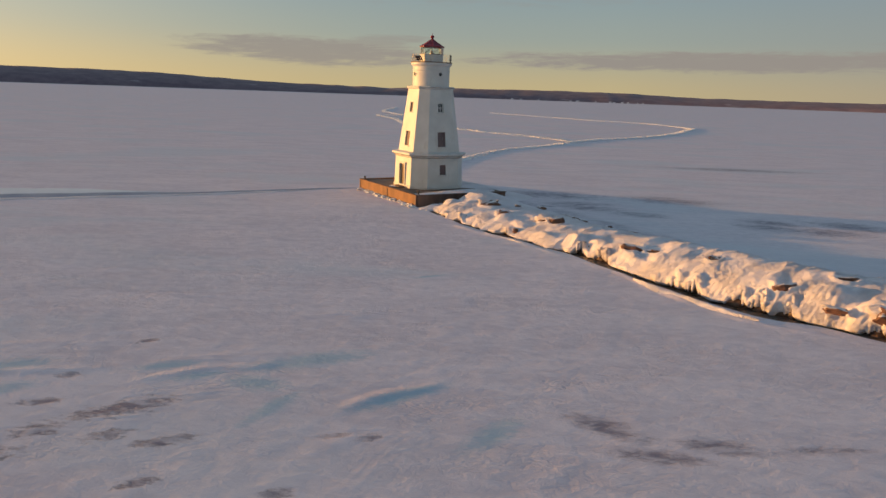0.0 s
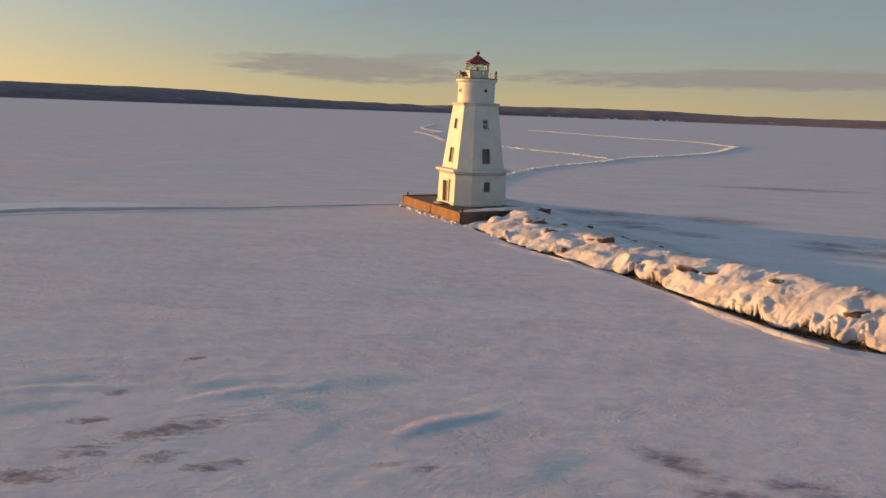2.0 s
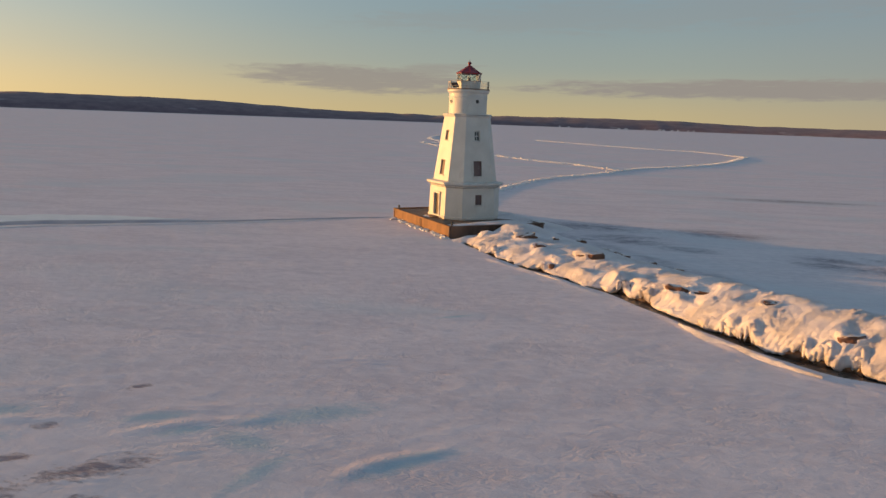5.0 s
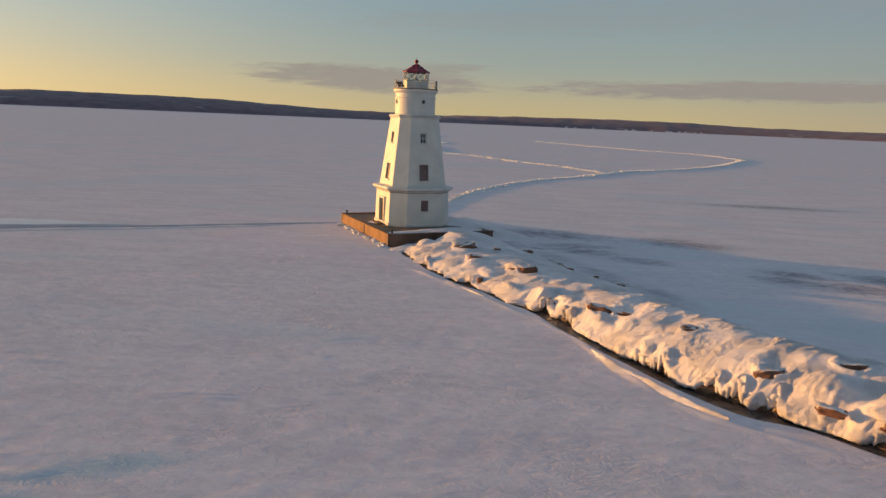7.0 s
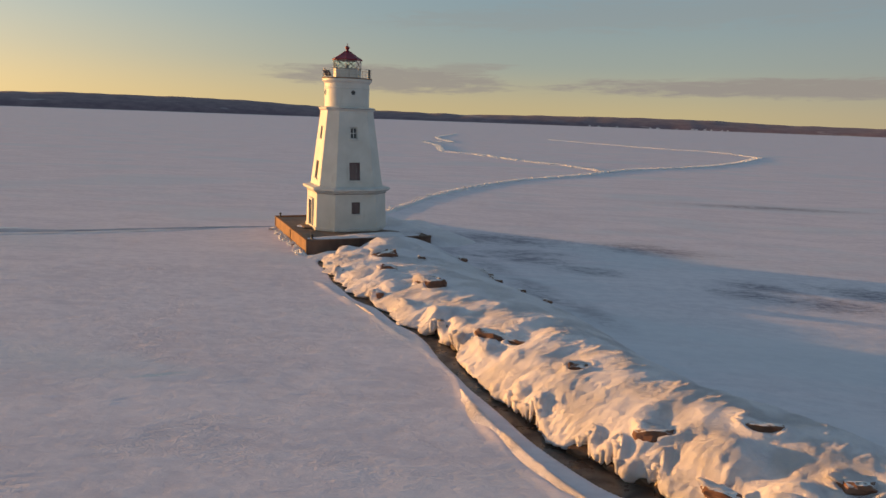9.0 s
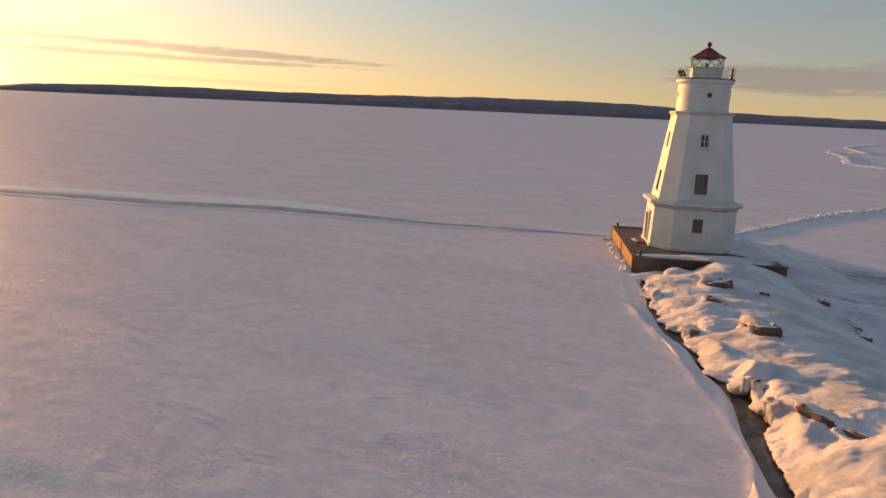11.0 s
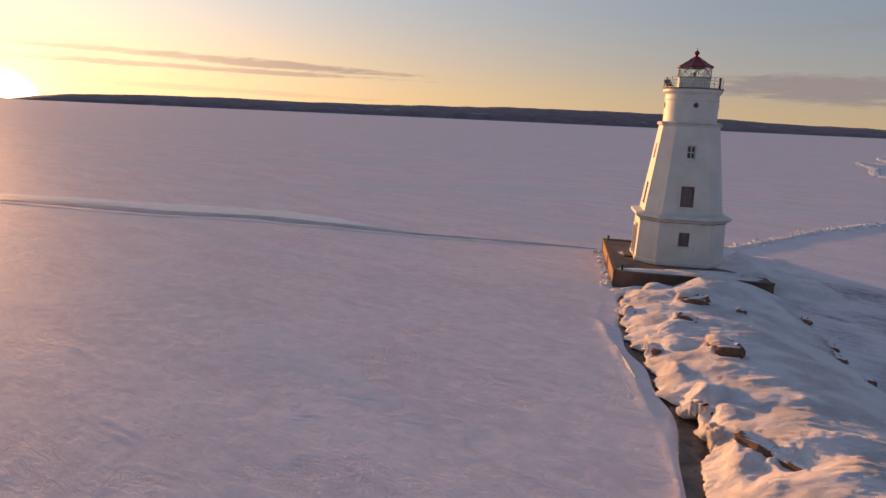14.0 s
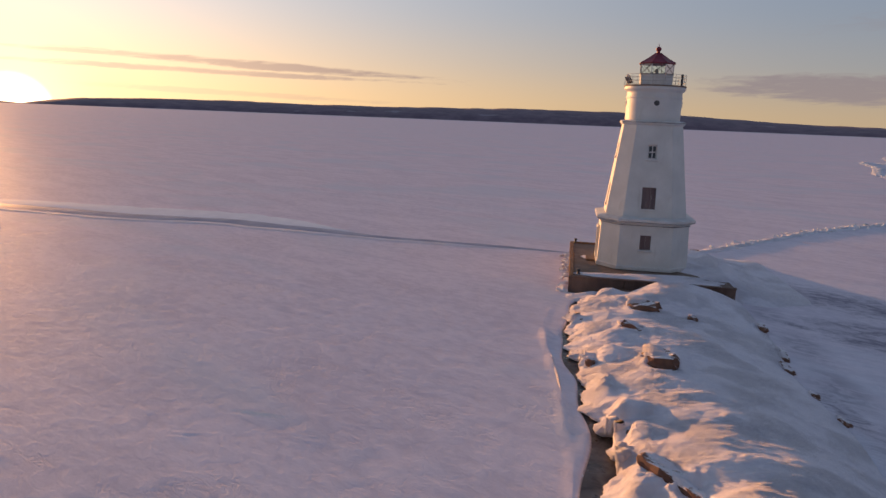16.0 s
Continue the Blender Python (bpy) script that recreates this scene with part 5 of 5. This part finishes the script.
for x, z, sx, sz in ((-dw / 2 - 0.11, (db + dt) / 2 + 0.02, 0.20, dt - db + 0.06), (dw / 2 + 0.11, (db + dt) / 2 + 0.02, 0.20, dt - db + 0.06), (0, dt + 0.16, dw + 0.5, 0.22)):
    box(bm, (x, -0.06, z), (sx, 0.16, sz), bevel=0.02, m=m)
part("door_surround", bm, TRIM, lighthouse)
bm = bmesh.new()
box(bm, (0, -0.45, PTOP + 0.07), (1.7, 0.9, 0.16), bevel=0.03, m=m)
part("doorstep", bm, CONCRETE, lighthouse)

# watch room
bm = bmesh.new()
lathe(bm, [(2.20, 13.15), (2.20, 14.98), (2.24, 15.02), (2.24, 15.12), (2.20, 15.16), (2.20, 15.50), (2.27, 15.58), (2.38, 15.68), (2.43, 15.74), (2.43, 15.92), (2.40, 15.95)], 56)
part("watch_room", bm, PAINT, lighthouse)
for ang in (-math.pi / 2, math.pi, 0.0, math.pi / 2):
    m = Matrix.Rotation(ang, 4, "Z") @ Matrix.Translation((2.20, 0, 14.62)) @ Matrix.Rotation(math.pi / 2, 4, "Y")
    bm = bmesh.new()
    rim = [[bm.verts.new(m @ Vector((r * math.cos(t), r * math.sin(t), z))) for t in (2 * math.pi * k / 20 for k in range(20))] for r, z in ((0.29, -0.03), (0.29, 0.04), (0.21, 0.04), (0.21, -0.03))]
    for p, q in zip(rim, rim[1:]):
        for k in range(20):
            bm.faces.new((p[k], p[(k + 1) % 20], q[(k + 1) % 20], q[k]))
    port = part("porthole", bm, TRIM, lighthouse)
    bm = bmesh.new()
    bmesh.ops.create_cone(bm, cap_ends=True, segments=20, radius1=0.22, radius2=0.22, depth=0.03, matrix=m @ Matrix.Translation((0, 0, 0.018)))
    part("pane", bm, PANE, port)
# gallery
bm = bmesh.new()
lathe(bm, [(2.36, 15.93), (2.47, 15.95), (2.47, 16.03), (2.43, 16.05)], 56)
part("gallery_deck", bm, CONCRETE, lighthouse)
for k in range(16):
    a = 2 * math.pi * (k + 0.5) / 16
    bm = bmesh.new()
    tube(bm, (2.36 * math.cos(a), 2.36 * math.sin(a), 16.03), (2.36 * math.cos(a), 2.36 * math.sin(a), 16.92), 0.019, 6)
    part("rail_post", bm, RAIL, lighthouse)
for z in (16.34, 16.62, 16.90):
    bm = bmesh.new()
    ring(bm, 2.36, z, 0.014)
    part("gallery_rail", bm, RAIL, lighthouse)
# lantern
LR, SIDES, TURN = 1.36, 8, math.pi / 8
bm = bmesh.new()
lathe(bm, [(LR + 0.06, 16.04), (LR + 0.06, 16.10), (LR, 16.12), (LR, 16.84), (LR + 0.04, 16.87), (LR + 0.04, 16.93)], SIDES, TURN)
part("lantern_wall", bm, PAINT, lighthouse, "white sheet-metal lantern parapet")
bm = bmesh.new()
lathe(bm, [(LR + 0.055, 16.92), (LR + 0.055, 16.975)], SIDES, TURN)
part("lantern_sill", bm, DARK_METAL, lighthouse)
corners = [(LR * math.cos(TURN + 2 * math.pi * k / SIDES), LR * math.sin(TURN + 2 * math.pi * k / SIDES)) for k in range(SIDES)]
for k in range(SIDES):
    (x0, y0), (x1, y1) = corners[k], corners[(k + 1) % SIDES]
    bm = bmesh.new()
    bm.faces.new([bm.verts.new(v) for v in ((x0, y0, 16.975), (x1, y1, 16.975), (x1, y1, 17.76), (x0, y0, 17.76))])
    glass = part("lantern_pane", bm, GLASS, lighthouse)
    glass.visible_shadow = False
    bm = bmesh.new()
    tube(bm, (x0 * 1.01, y0 * 1.01, 16.97), (x1 * 1.01, y1 * 1.01, 17.77), 0.020, 6)
    tube(bm, (x1 * 1.01, y1 * 1.01, 16.97), (x0 * 1.01, y0 * 1.01, 17.77), 0.020, 6)
    part("glazing_bar", bm, DARK_METAL, lighthouse, "crossed diagonal lantern bars")
    bm = bmesh.new()
    tube(bm, (x0 * 1.005, y0 * 1.005, 16.97), (x0 * 1.005, y0 * 1.005, 17.77), 0.026, 6)
    part("lantern_post", bm, TRIM, lighthouse)
bm = bmesh.new()
lathe(bm, [(0.20, 16.0), (0.20, 16.95), (0.24, 17.0), (0.24, 17.06), (0.13, 17.10), (0.16, 17.22), (0.13, 17.36), (0.05, 17.42)], 16)
part("beacon", bm, LENS, lighthouse, "small glass beacon on a pedestal")
bm = bmesh.new()
lathe(bm, [(LR - 0.02, 17.74), (LR + 0.10, 17.75), (LR + 0.14, 17.78), (LR + 0.13, 17.85), (1.0, 18.12), (0.58, 18.40), (0.28, 18.58), (0.18, 18.68)], SIDES, TURN)
part("lantern_roof", bm, ROOF, lighthouse, "red painted lantern roof")
for k in range(SIDES):
    c, d = math.cos(TURN + 2 * math.pi * k / SIDES), math.sin(TURN + 2 * math.pi * k / SIDES)
    bm = bmesh.new()
    for (ra, za), (rb, zb) in (((LR + 0.13, 17.86), (1.0, 18.13)), ((1.0, 18.13), (0.58, 18.41)), ((0.58, 18.41), (0.2, 18.67))):
        tube(bm, (ra * c, ra * d, za), (rb * c, rb * d, zb), 0.022, 6)
    part("roof_rib", bm, ROOF, lighthouse)
bm = bmesh.new()
lathe(bm, [(0.17, 18.62), (0.14, 18.70), (0.11, 18.80), (0.18, 18.86), (0.23, 18.96), (0.21, 19.06), (0.12, 19.14), (0.03, 19.17), (0.015, 19.40)], 18)
part("ventilator_ball", bm, ROOF, lighthouse, "dark red ventilator ball with rod", smooth=True)


def solar_panel():
    e = thing("solar_panel", "dark tilted solar panel on the lighthouse gallery", "solar panel", TOWER @ pose(-1.95, -0.7, 16.05, 0, 0, 110))
    bm = bmesh.new()
    box(bm, (0, 0, 0.45), (0.95, 0.05, 0.6), m=Matrix.Translation((0, 0, 0)) @ Matrix.Rotation(radians(-35), 4, "X"))
    part("panel", bm, PANEL, e)
    for x in (-0.4, 0.4):
        bm = bmesh.new()
        tube(bm, (x, 0.45, 0), (x, 0.35, 0.62), 0.022, 6)
        part("leg", bm, RAIL, e)
        bm = bmesh.new()
        tube(bm, (x, -0.05, 0), (x, 0.05, 0.3), 0.022, 6)
        part("leg", bm, RAIL, e)


solar_panel()


def gallery_lamp(u, v, name, label):
    e = thing(name, label, "signal lamp", TOWER @ pose(u, v, 16.05))
    bm = bmesh.new()
    tube(bm, (0, 0, 0), (0, 0, 0.62), 0.035, 8)
    part("pole", bm, RAIL, e)
    bm = bmesh.new()
    lathe(bm, [(0.07, 0.62), (0.11, 0.67), (0.12, 0.79), (0.09, 0.87), (0.03, 0.9)], 14)
    part("lamp_head", bm, TRIM, e)


gallery_lamp(-2.2, 0.3, "signal_lamp", "small white signal lamp on a pole at the gallery rail")
bm = bmesh.new()
box(bm, (0, 0, 0.45), (0.14, 0.2, 0.9), bevel=0.02)
cabinet = part("cabinet", bm, DARK_METAL, None)
cabinet.matrix_world = TOWER @ pose(1.9, -1.2, 16.05, 0, 0, -30)
tagged(cabinet, "narrow dark equipment cabinet at the gallery rail", "cabinet")

# a few pale buildings on the far shore
rng = random.Random(9)
for k in range(12):
    a = radians(rng.uniform(3.0, 16.0))
    e = thing("house", "tiny pale house on the far shore", "house", pose(4140 * math.sin(a), 4140 * math.cos(a), 0, 0, 0, -math.degrees(a)), "houses on the far shore")
    w, d, h = rng.uniform(8, 22), 10, rng.uniform(2.5, 4.5)
    bm = bmesh.new()
    box(bm, (0, 0, h / 2), (w, d, h))
    part("wall", bm, HOUSE, e)
    bm = bmesh.new()
    vs = [bm.verts.new(v) for v in ((-w / 2, -d / 2, h), (w / 2, -d / 2, h), (w / 2, d / 2, h), (-w / 2, d / 2, h), (-w / 2, 0, h + 3), (w / 2, 0, h + 3))]
    for f in ((0, 1, 5, 4), (2, 3, 4, 5), (0, 4, 3), (1, 2, 5)):
        bm.faces.new([vs[i] for i in f])
    part("roof", bm, SNOW, e)
